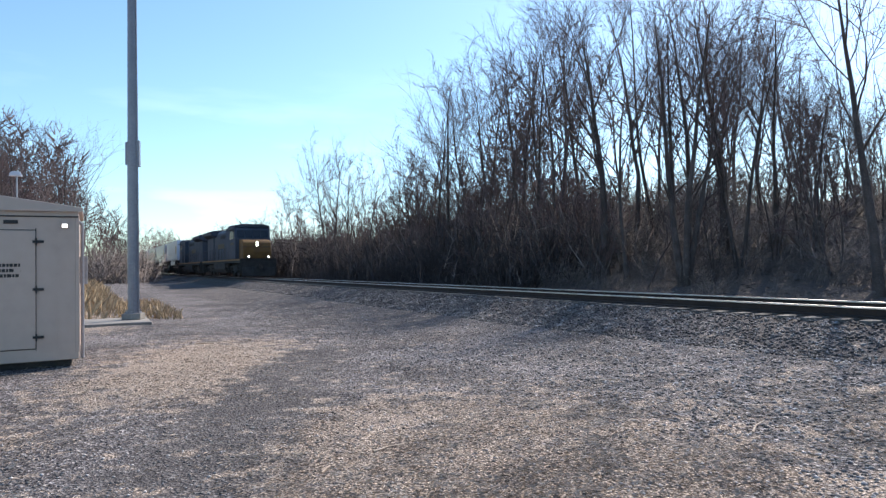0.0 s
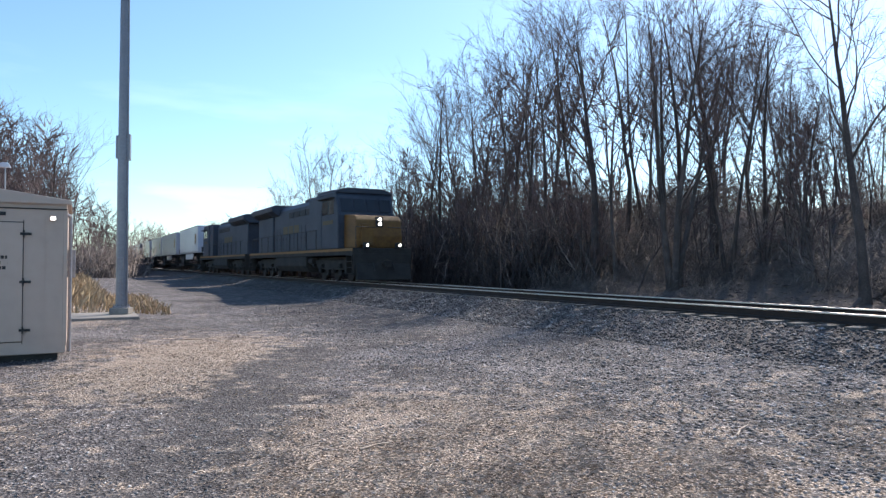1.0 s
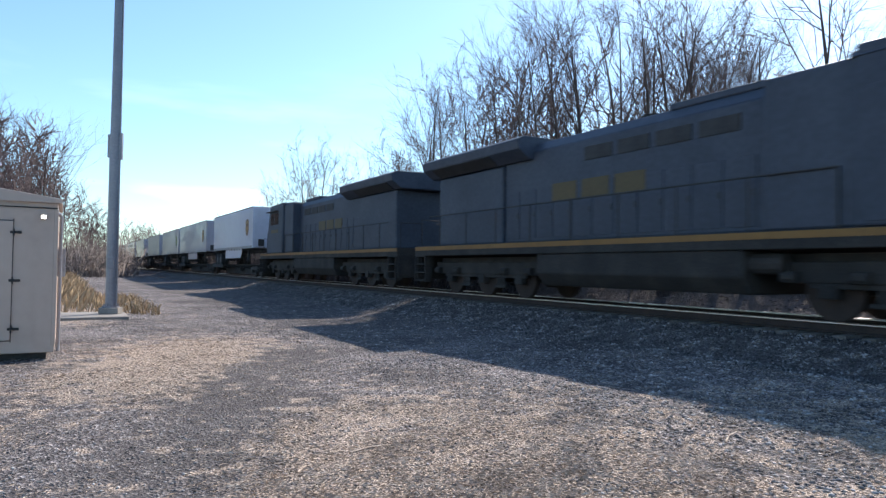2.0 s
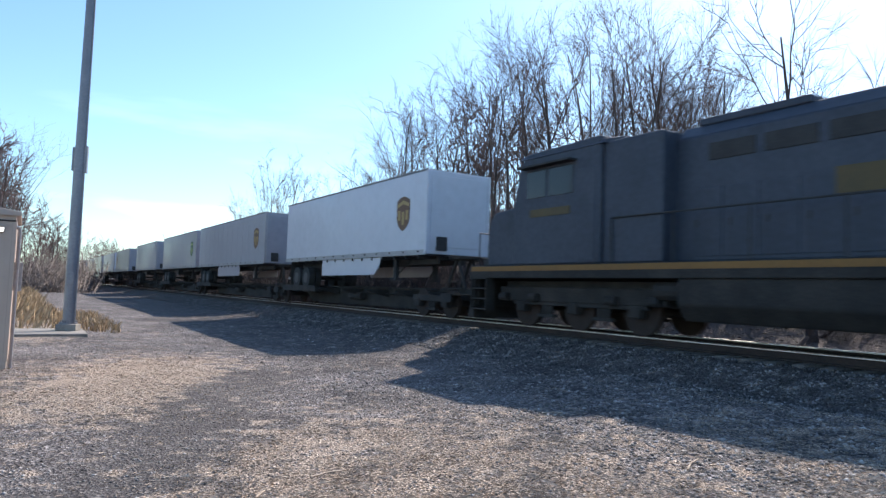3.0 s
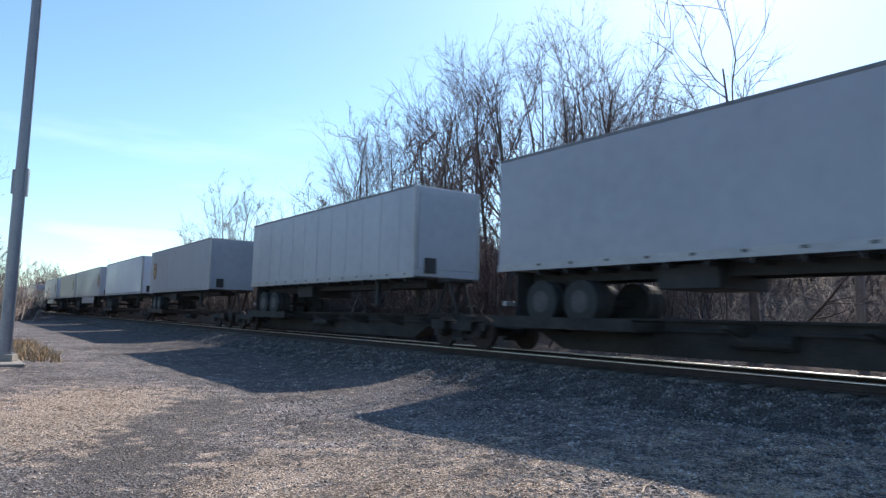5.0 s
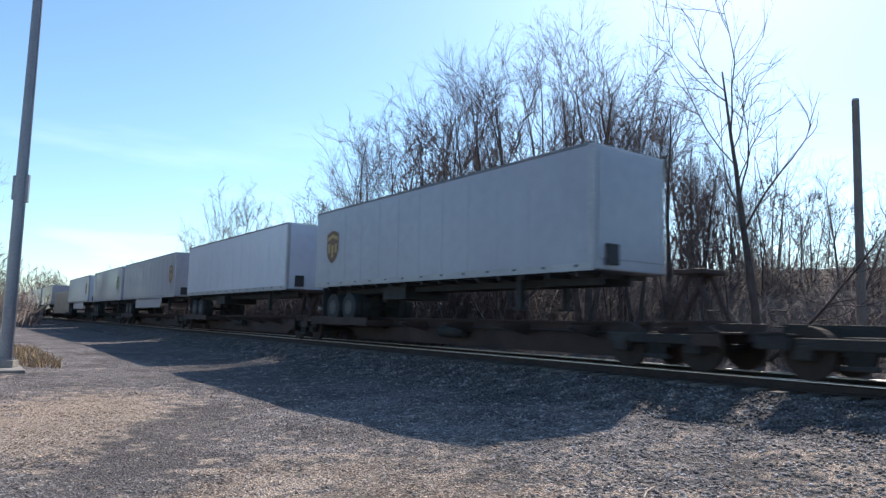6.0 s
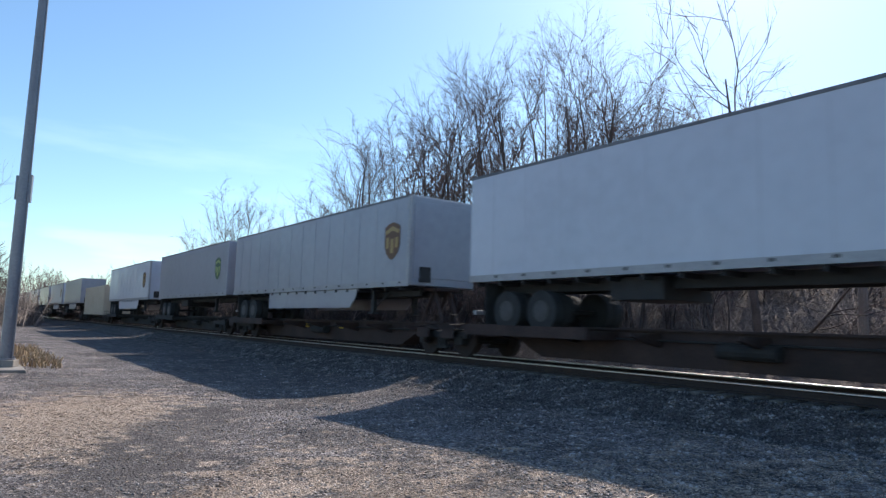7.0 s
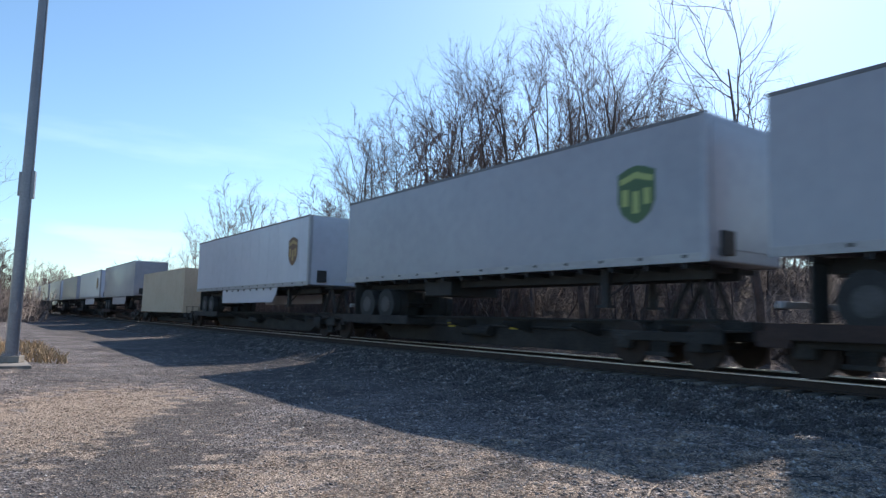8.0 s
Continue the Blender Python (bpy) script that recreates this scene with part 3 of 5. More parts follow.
def build_utility_pole():
    p, s = toward(39.9, 19.5)
    w = at(p, s, ground_z(p, s))
    pole = thing("utility_pole", "weathered wooden utility pole at the foot of the bank", "utility pole")
    pole.matrix_world = Matrix.Translation(w) @ pose(0, 0, 0, 0, 1.0, 0)
    bm = bmesh.new()
    rod(bm, (0, 0, -0.4), (0, 0, 7.35), 0.13, 0.095, 10)
    part("shaft", bm, WOODPOLE, pole)
    bm = bmesh.new()
    rod(bm, (0, 0, 7.35), (0, 0, 7.41), 0.10, 0.08, 10)
    part("cap", bm, GALV, pole)


def build_root_and_shadow():
    # A tree's root and its shadow, built as one dark stump shape.
    p, s = toward(31.9, 17.0)
    bm = bmesh.new()
    rod(bm, (0, 0, -0.1), (0.06, 0, 0.42), 0.20, 0.13, 9)
    rod(bm, (0.03, 0, 0.25), (0.45, 0.1, 0.62), 0.08, 0.05, 7)
    rod(bm, (0, 0, 0.02), (-0.35, 0.15, -0.05), 0.09, 0.05, 7)
    ob = part("tree_stump", bm, BARK)
    ob.matrix_world = Matrix.Translation(at(p, s, ground_z(p, s)))
    tagged(ob, "dark tree root and shadow in one solid, foot of the bank", "stump")


# ---- bare trees ----
class Grower:
    """Collects tapering tubes."""

    def __init__(self):
        self.v, self.f = [], []

    def tube(self, pts, radii, n):
        base = len(self.v)
        for i, (q, r) in enumerate(zip(pts, radii)):
            way = (pts[min(i + 1, len(pts) - 1)] - pts[max(i - 1, 0)]).normalized()
            a = way.cross(Vector((0.31, 0.95, 0.05))).normalized()
            b = way.cross(a)
            for k in range(n):
                t = 6.2832 * k / n
                self.v.append(q + (a * math.cos(t) + b * math.sin(t)) * r)
        for i in range(len(pts) - 1):
            for k in range(n):
                l = (k + 1) % n
                self.f.append((base + i * n + k, base + i * n + l, base + (i + 1) * n + l, base + (i + 1) * n + k))

    def twig(self, a, b, r):
        base = len(self.v)
        way = (b - a).normalized()
        u = way.cross(Vector((0.2, 0.9, 0.3))).normalized() * r
        w = way.cross(u)
        self.v += [a + u, a - u * 0.5 + w * 0.87, a - u * 0.5 - w * 0.87, b]
        self.f += [(base, base + 1, base + 3), (base + 1, base + 2, base + 3), (base + 2, base, base + 3)]


def bent(r, q, way, length, segs, wobble, up):
    pts = [q]
    for _ in range(segs):
        way = (way + Vector((r.gauss(0, wobble), r.gauss(0, wobble), r.gauss(0, wobble) + up))).normalized()
        q = q + way * (length / segs)
        pts.append(q)
    return pts


def spread_from(r, way, angle):
    """A way that leaves another one at about angle degrees."""
    a = way.cross(Vector((r.gauss(0, 1), r.gauss(0, 1), r.gauss(0, 1)))).normalized()
    t = radians(angle)
    return (way * math.cos(t) + a * math.sin(t)).normalized()


def grow_tree(seed, height, stems, bare, limbs, fine, spread=34, twigs=2, long=1.0, thick=1.0, girth=1.0):
    """The trunk and the crown of a bare tree."""
    r = random.Random(seed)
    trunk, crown = Grower(), Grower()
    for k in range(stems):
        a = 6.283 * k / stems + r.random()
        out = 0.0 if stems == 1 else 0.15
        way = Vector((math.cos(a) * out, math.sin(a) * out, 1)).normalized()
        h = height * (1 if k == 0 else r.uniform(0.72, 0.96))
        r0 = 0.0098 * girth * h * (1 if stems == 1 else 0.78)
        pts = bent(r, Vector((math.cos(a), math.sin(a), 0)) * 0.12 * (stems > 1) + Vector((0, 0, -0.3)), way, h * 0.82, 9, 0.055 if girth == 1 else 0.035, 0.06)
        rad = [r0 * (1.35 if i == 0 else (1 - 0.094 * i)) for i in range(10)]
        trunk.tube(pts, rad, 7)
        for j in range(limbs):
            u = bare + (0.98 - bare) * (j + r.random()) / limbs
            i = min(8, int(u * 9))
            q = pts[i].lerp(pts[i + 1], u * 9 - i)
            way1 = spread_from(r, (pts[i + 1] - pts[i]).normalized(), r.uniform(spread - 10, spread + 14))
            l1 = min((h * 1.0 - q.z) * 0.98 + 0.5, h * long * r.uniform(0.22, 0.44) * (1.12 - 0.55 * u))
            r1 = max(0.016, rad[i] * r.uniform(0.34, 0.58))
            p1 = bent(r, q, way1, l1, 6, 0.13, 0.10)
            trunk.tube(p1, [r1 * (1 - 0.14 * m) for m in range(7)], 4)
            for m in range(r.randint(7, 9)):
                u2 = r.uniform(0.15, 1.0)
                i2 = min(5, int(u2 * 6))
                q2 = p1[i2].lerp(p1[i2 + 1], u2 * 6 - i2)
                p2 = bent(r, q2, spread_from(r, (p1[i2 + 1] - p1[i2]).normalized(), r.uniform(22, 55)), l1 * r.uniform(0.26, 0.5), 3, 0.16, 0.07)
                r2 = max(0.009 * thick, r1 * 0.36)
                crown.tube(p2, [r2, r2 * 0.8, r2 * 0.6, r2 * 0.35], 3)
                for _ in range(fine):
                    u3 = r.uniform(0.15, 1.0)
                    i3 = min(2, int(u3 * 3))
                    q3 = p2[i3].lerp(p2[i3 + 1], u3 * 3 - i3)
                    w3 = spread_from(r, (p2[i3 + 1] - p2[i3]).normalized(), r.uniform(18, 46))
                    l3 = r.uniform(0.35, 1.0) * l1 * 0.32
                    e3 = q3 + w3 * l3 + Vector((0, 0, l3 * 0.05))
                    crown.twig(q3, e3, 0.0048 * thick)
                    for _ in range(twigs):
                        f = q3.lerp(e3, r.uniform(0.25, 0.85))
                        crown.twig(f, f + spread_from(r, w3, r.uniform(20, 45)) * l3 * 0.5, 0.0038 * thick)
    return (mesh_of("trunk", trunk.v, trunk.f, BARK, True), mesh_of("crown", crown.v, crown.f, TWIG))


def tree_object(meshes, label):
    tree = thing("bare_tree", label, "tree", "bare trees behind the track")
    for name, me in zip(("trunk", "crown"), meshes):
        o = new(name, me)
        o.parent = tree
    return tree


# how high the tree tops stand: degrees right of ahead, degrees up
SKYLINE = ((-40, 12), (-33, 12.6), (-28.2, 11), (-27.5, 6.8), (-24, 4.3), (-21, 2.8), (-18, 3.9), (-14.8, 4.8), (-12.5, 6.6), (-10.5, 9.8), (-8.8, 10.7), (-6.9, 9.2), (-4, 9.4), (-2.4, 10.8), (-0.9, 15.6), (1, 16.8),
           (2.9, 15.8), (5.3, 19.6), (8, 21.4), (10.8, 22.8), (13.3, 22.0), (16.2, 23.2), (20, 23.8), (22, 23.4), (24.4, 21.4), (27.1, 20.2), (29, 17.6), (31, 14.0), (37.7, 13.6), (39.5, 12), (60, 12))


def skyline(az):
    for (a, e), (b, g) in zip(SKYLINE, SKYLINE[1:]):
        if a <= az <= b:
            return mixed(e, g, (az - a) / (b - a))
    return 12.0


def build_trees():
    kinds = [(grow_tree(1, 15, 1, 0.30, 13, 6, 38, 2, 1.0, 1.25), 15), (grow_tree(2, 15, 2, 0.30, 9, 6, 36, 2, 1.0, 1.25), 15), (grow_tree(3, 15, 1, 0.36, 12, 6, 36, 2, 1.0, 1.25), 15),
             (grow_tree(4, 15, 4, 0.26, 7, 3, 28), 15), (grow_tree(5, 11, 1, 0.16, 12, 6, 40, 2, 1.0, 1.7), 11), (grow_tree(6, 12, 1, 0.40, 10, 3, 44, 1, 1.35), 12), (grow_tree(7, 8, 3, 0.08, 5, 2, 32, 1, 1.0, 2.3), 8),
             (grow_tree(9, 12, 2, 0.10, 7, 2, 36, 1, 1.0, 4.6), 12), (grow_tree(12, 12, 1, 0.40, 9, 3, 36, 1, 1.3, 1.5, 1.35), 12),
             (grow_tree(31, 16, 5, 0.26, 9, 5, 34, 2, 1.1, 1.1, 1.45), 16), (grow_tree(33, 15, 1, 0.32, 14, 6, 40, 2, 1.25, 1.1, 1.5), 15)]
    words = ["tall bare grey tree with a dense twiggy crown", "bare double-stemmed tree with upright limbs", "slender bare tree with a high narrow crown",
             "bare tree with four upright grey stems", "smaller bare tree with a low rounded crown", "thin bare tree with few open branches", "low bare thicket tree with many stems", "distant bare tree in the line along the railway", "bare tree with open forking branches beside the track",
             "large bare tree with five thick dark stems from one base", "large bare tree with a thick dark trunk and wide crown"]
    first = {}

    def plant(k, p, s, height, turn, lean=0.0, lean_way=0.0):
        m = Matrix.Translation(at(p, s, ground_z(p, s) - 0.1)) @ pose(0, 0, 0, 0, 0, lean_way) @ pose(0, 0, 0, 0, lean, turn)
        if k not in first:
            first[k] = tree_object(kinds[k][0], words[k])
            first[k].matrix_world = m
            ob = first[k]
        else:
            ob = copy_thing(first[k], m)
        ob.scale = (height / kinds[k][1],) * 3

    def reach(p, s):
        """The height at which a tree there meets the skyline."""
        w = at(p, s)
        d = math.hypot(w.x, w.y)
        return d * math.tan(radians(skyline(math.degrees(math.atan2(w.x, w.y))))) + 1.6 - ground_z(p, s)

    # kind, degrees right of ahead, metres across the track, share of the skyline's height, turn
    by_the_cut = (
        (5, 46.0, 22.0, 0.9, 10), (4, 43.0, 26.0, 0.9, 200), (6, 40.8, 25, 0.8, 50), (0, 38.6, 28.0, 0.95, 130), (6, 36.8, 27, 0.8, 20),
        (5, 34.6, 29.0, 0.95, 75), (6, 33.4, 25, 0.85, 99), (2, 31.2, 26, 0.95, 140), (2, 29.6, 24.0, 0.9, 10), (6, 28.8, 22.5, 0.7, 10),
        (0, 26.6, 24.0, 0.97, 300), (2, 25.6, 27, 0.93, 5), (1, 24.0, 22.0, 0.98, 80), (10, 22.9, 23.0, 0.96, 30), (9, 19.9, 20.2, 1.0, 40),
    )
    in_the_middle = (
        (1, 17.8, 26.0, 0.96, 150), (2, 16.2, 24.0, 1.0, 200), (5, 15.4, 20.5, 0.8, 190), (10, 13.7, 20.6, 0.98, 10),
        (2, 11.8, 22.5, 0.97, 260), (0, 10.2, 24.0, 1.0, 120), (5, 9.2, 21.5, 0.9, 10), (1, 8.0, 22.0, 0.98, 20),
        (5, 7.0, 26.0, 0.98, 145), (2, 6.0, 23.0, 0.95, 170), (4, 5.2, 19.5, 0.6, 210), (2, 4.4, 25, 0.95, 31), (4, 3.8, 22.0, 0.95, 70),
    )
    down_the_line = (
        (4, 2.6, 23.0, 0.98, 15), (2, 0.9, 20.0, 1.0, 330), (5, -0.8, 21.5, 0.98, 100), (0, -1.6, 24, 0.9, 61), (4, -2.6, 20.0, 0.98, 60),
        (4, -4.6, 21.0, 0.95, 190), (5, -6.4, 20.0, 0.98, 140), (4, -7.8, 21.0, 0.96, 290), (2, -9.0, 20.5, 1.0, 20), (4, -10.2, 22.0, 1.0, 80),
        (4, -12.2, 21.0, 1.0, 5), (4, -14.0, 21.5, 1.0, 160), (4, -15.6, 21.0, 1.0, 230), (7, -17.2, 22.0, 1.0, 40), (7, -18.6, 22.0, 1.0, 110),
    )
    for row in (by_the_cut, in_the_middle, down_the_line):
        for k, az, p, share, turn in row:
            q = toward(az, p)
            plant(k, *q, share * 1.08 * reach(*q), turn)
    # the open tree at the foot of the bank, and stems that lean across
    plant(8, *toward(33.2, 19.3), 11.6, 60, 1, 180)
    plant(5, *toward(33.6, 19.9), 6.8, 140, 52, 147)
    plant(2, *toward(17.0, 19.8), 5.6, 30, 30, -10)
    plant(5, *toward(38.2, 21.5), 6.2, 30, 24, -40)
    r = random.Random(21)
    # back rows on the bank
    for _ in range(20):
        p, s = toward(r.uniform(19, 44), r.uniform(25, 40))
        plant(r.choice((0, 2, 1, 2, 4)), p, s, reach(p, s) * r.uniform(0.6, 0.97), r.uniform(0, 360), r.uniform(-4, 4), r.uniform(0, 360))
    for _ in range(16):
        s, p = r.uniform(30, 80), r.uniform(25, 42)
        plant(7, p, s, reach(p, s) * r.uniform(0.6, 0.9), r.uniform(0, 360))
    for _ in range(38):
        s, p = r.uniform(10, 120), r.uniform(17.6, 25)
        plant(6, p, s, min(reach(p, s), r.uniform(3.5, 6.8)), r.uniform(0, 360), r.uniform(-8, 8), r.uniform(0, 360))
    # low growth that closes the view under the crowns
    for _ in range(56):
        p, s = toward(r.uniform(-4, 14), r.uniform(19.5, 30))
        plant(6, p, s, r.uniform(3.8, 6.6), r.uniform(0, 360), r.uniform(-8, 8), r.uniform(0, 360))
    for _ in range(15):
        p, s = toward(r.uniform(26, 42), r.uniform(25, 34))
        plant(r.choice((6, 4)), p, s, r.uniform(3.2, 6.0), r.uniform(0, 360), r.uniform(-8, 8), r.uniform(0, 360))
    # saplings that fill the edge of the wood
    for _ in range(30):
        p, s = toward(r.uniform(-14, 4), r.uniform(18.2, 24))
        plant(6, p, s, reach(p, s) * r.uniform(0.5, 0.85), r.uniform(0, 360))
    # the far end of the line
    for _ in range(38):
        s, p = r.uniform(100, 280), r.uniform(17.5, 40)
        plant(7, p, s, reach(p, s) * r.uniform(0.75, 1.0), r.uniform(0, 360))
    # left of the field, behind the signal hut
    for az, dist, k in ((-34.5, 33, 2), (-32.2, 36, 5), (-30.3, 38, 5), (-36.5, 30, 2), (-28.9, 42, 5), (-33.2, 44, 2), (-38.5, 34, 1)):
        x, y = dist * math.sin(radians(az)), dist * math.cos(radians(az))
        q = (x * N.x + y * N.y, x * D.x + y * D.y)
        plant(k, *q, 0.97 * reach(*q), r.uniform(0, 360))
    for _ in range(48):
        s = r.uniform(92, 150)
        p = r.uniform(-26, s * 0.068)
        plant(7, p, s, reach(p, s) * r.uniform(0.7, 1.0), r.uniform(0, 360))
    for _ in range(24):
        p, s = r.uniform(-20, 70), r.uniform(290, 340)
        plant(7, p, s, reach(p, s) * r.uniform(0.8, 1.0), r.uniform(0, 360))


def build_brush():
    """Thickets of thin stems on the bank, and beside the field."""
    r = random.Random(8)

    def tuft(stems, shoots, thick):
        g = Grower()
        for _ in range(stems):
            a = r.uniform(0, 6.28)
            way = Vector((math.cos(a) * r.uniform(0.1, 0.75), math.sin(a) * r.uniform(0.1, 0.75), 1)).normalized()
            q = Vector((r.gauss(0, 0.35), r.gauss(0, 0.35), -0.05))
            l = r.uniform(0.5, 1.0)
            pts = bent(r, q, way, l, 2, 0.22, 0.0)
            for i in range(2):
                g.twig(pts[i], pts[i + 1] + (pts[i + 1] - pts[i]) * 0.4, (0.010 - 0.003 * i) * thick)
            for _ in range(shoots):
                i = r.randint(0, 1)
                f = pts[i].lerp(pts[i + 1], r.random())
                g.twig(f, f + spread_from(r, (pts[i + 1] - pts[i]).normalized(), r.uniform(25, 65)) * l * r.uniform(0.2, 0.5), 0.0055 * thick)
        return np.array([tuple(v) for v in g.v]), np.array(g.f)

    near_tuft, far_tuft = tuft(26, 5, 0.85), tuft(24, 5, 1.5)

    def thicket(name, shape, mat, spots, label):
        base, tri = shape
        sp = np.array(spots)
        c, s = np.cos(sp[:, 4]), np.sin(sp[:, 4])
        b = base[None] * np.stack([sp[:, 5], sp[:, 5], sp[:, 3]], -1)[:, None, :]
        v = np.stack([b[..., 0] * c[:, None] - b[..., 1] * s[:, None], b[..., 0] * s[:, None] + b[..., 1] * c[:, None], b[..., 2]], -1) + sp[:, None, :3]
        t = tri[None] + (np.arange(len(sp)) * len(base))[:, None, None]
        tagged(new(name, mesh_np(name, v.reshape(-1, 3), t.reshape(-1, 3), mat)), label, "brush", kind="stuff")

    def spot(p, s, h, wide=1.0):
        w = at(p, s, ground_z(p, s))
        return (w.x, w.y, w.z, h, r.uniform(0, 6.28), h * r.uniform(0.7, 1.3) * wide)

    spots = []
    for _ in range(560):
        s = r.uniform(-18, 42)
        p = 18.8 + abs(r.gauss(0, 7))
        if noise.noise(Vector((p * 0.4, s * 0.3, 9))) < -0.28 and s < 26:
            continue
        spots.append(spot(p, s, r.uniform(0.8, 2.3) * (0.38 + 0.62 * smooth(18.8, 22.5, p)) * (1 + 0.9 * smooth(14, 30, s)), 1.15))
    thicket("undergrowth", near_tuft, BRUSH, spots, "tangled brown leafless brush on the railway bank")
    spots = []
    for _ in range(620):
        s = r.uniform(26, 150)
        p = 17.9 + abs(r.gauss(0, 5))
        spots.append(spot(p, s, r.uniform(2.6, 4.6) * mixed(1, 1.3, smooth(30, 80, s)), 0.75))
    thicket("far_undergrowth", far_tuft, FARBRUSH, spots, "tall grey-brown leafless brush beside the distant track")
    spots = []
    for _ in range(240):
        s = r.uniform(86, 125)
        p = r.uniform(-28, s * 0.070)
        spots.append(spot(p, s, r.uniform(2.5, 6.0), 0.8))
    for _ in range(70):
        s = r.uniform(45, 90)
        p = -3.5 - s * 0.02 - abs(r.gauss(0, 5))
        spots.append(spot(p, s, r.uniform(1.0, 3.2)))
    thicket("hedge_brush", far_tuft, BRUSH, spots, "brown leafless brush along the edge of the field")


# ---- the train: local x points the way it goes, 0 at the front, z up from the rail ----
RUNNING = []


def riding(ob, s0):
    RUNNING.append((ob, s0))
    return ob


def wheel_mesh(radius, width):
    bm = bmesh.new()
    rod(bm, (0, -width / 2, 0), (0, width / 2, 0), radius, n=24)
    rod(bm, (0, -width / 2 - 0.012, 0), (0, -width / 2, 0), radius * 0.35, n=12)
    return bm


SHARED = {}


def shared_part(key, name, make, mat, parent, m=None):
    """A part that takes its mesh from the first one of its kind."""
    if key not in SHARED:
        o = part(name, make(), mat, parent)
        SHARED[key] = o.data
    else:
        o = new(name, SHARED[key])
        o.parent = parent
    if m is not None:
        o.matrix_basis = m
    return o


def truck_frame(axles, pitch):
    bm = bmesh.new()
    half = pitch * (axles - 1) / 2
    if axles == 3:
        for y in (-1.06, 1.06):
            block(bm, -half - 0.9, half + 0.9, y - 0.06, y + 0.06, 0.62, 1.0, 0.02)
            for x in (-half - 0.62, -half + 0.62, half - 0.62, half + 0.62):
                rod(bm, (x - 0.15, y * 1.12, 0.72), (x + 0.15, y * 1.12, 0.72), 0.11, n=10)
        block(bm, -half - 0.9, half + 0.9, -0.9, 0.9, 0.6, 1.15)
    for y in (-1.02, 1.02):
        block(bm, -half - 0.35, half + 0.35, y - 0.07, y + 0.07, 0.52, 0.72, 0.02)
        for i in range(axles):
            x = -half + pitch * i
            block(bm, x - 0.17, x + 0.17, y - 0.11, y + 0.11, 0.34, 0.62, 0.03)
        for i in range(axles - 1):
            x = -half + pitch * (i + 0.5)
            for k in (-0.14, 0, 0.14):
                rod(bm, (x + k, y, 0.28), (x + k, y, 0.56), 0.06, n=8)
            block(bm, x - 0.3, x + 0.3, y - 0.08, y + 0.08, 0.22, 0.3, 0.01)
    block(bm, -0.25, 0.25, -1.0, 1.0, 0.45, 0.75)
    for i in range(axles):
        x = -half + pitch * i
        rod(bm, (x, -0.95, 0.46), (x, 0.95, 0.46), 0.08, n=8)
    return bm


def truck(parent, x, axles=2, pitch=1.75, radius=0.46):
    t = shared_part(("truck", axles, pitch), "truck", lambda: truck_frame(axles, pitch), GRIME, parent, pose(x, 0, 0))
    for i in range(axles):
        for y in (-0.79, 0.79):
            shared_part(("wheel", radius), "wheel", lambda: wheel_mesh(radius, 0.13), RUST, t, pose(pitch * (i - (axles - 1) / 2), y, radius, 0, 0, 0 if y < 0 else 180))
    return t


def shield(cx, cz, w, h, y, t=0.004):
    """The outline of a flat emblem, pulled through its thickness."""
    pts = [(-0.5, 0.38), (-0.25, 0.46), (0, 0.5), (0.25, 0.46), (0.5, 0.38), (0.5, -0.12), (0.38, -0.32), (0.2, -0.43), (0, -0.5), (-0.2, -0.43), (-0.38, -0.32), (-0.5, -0.12)]
    return extruded([(cx + a * w, cz + b * h) for a, b in pts], "y", y - t, y)


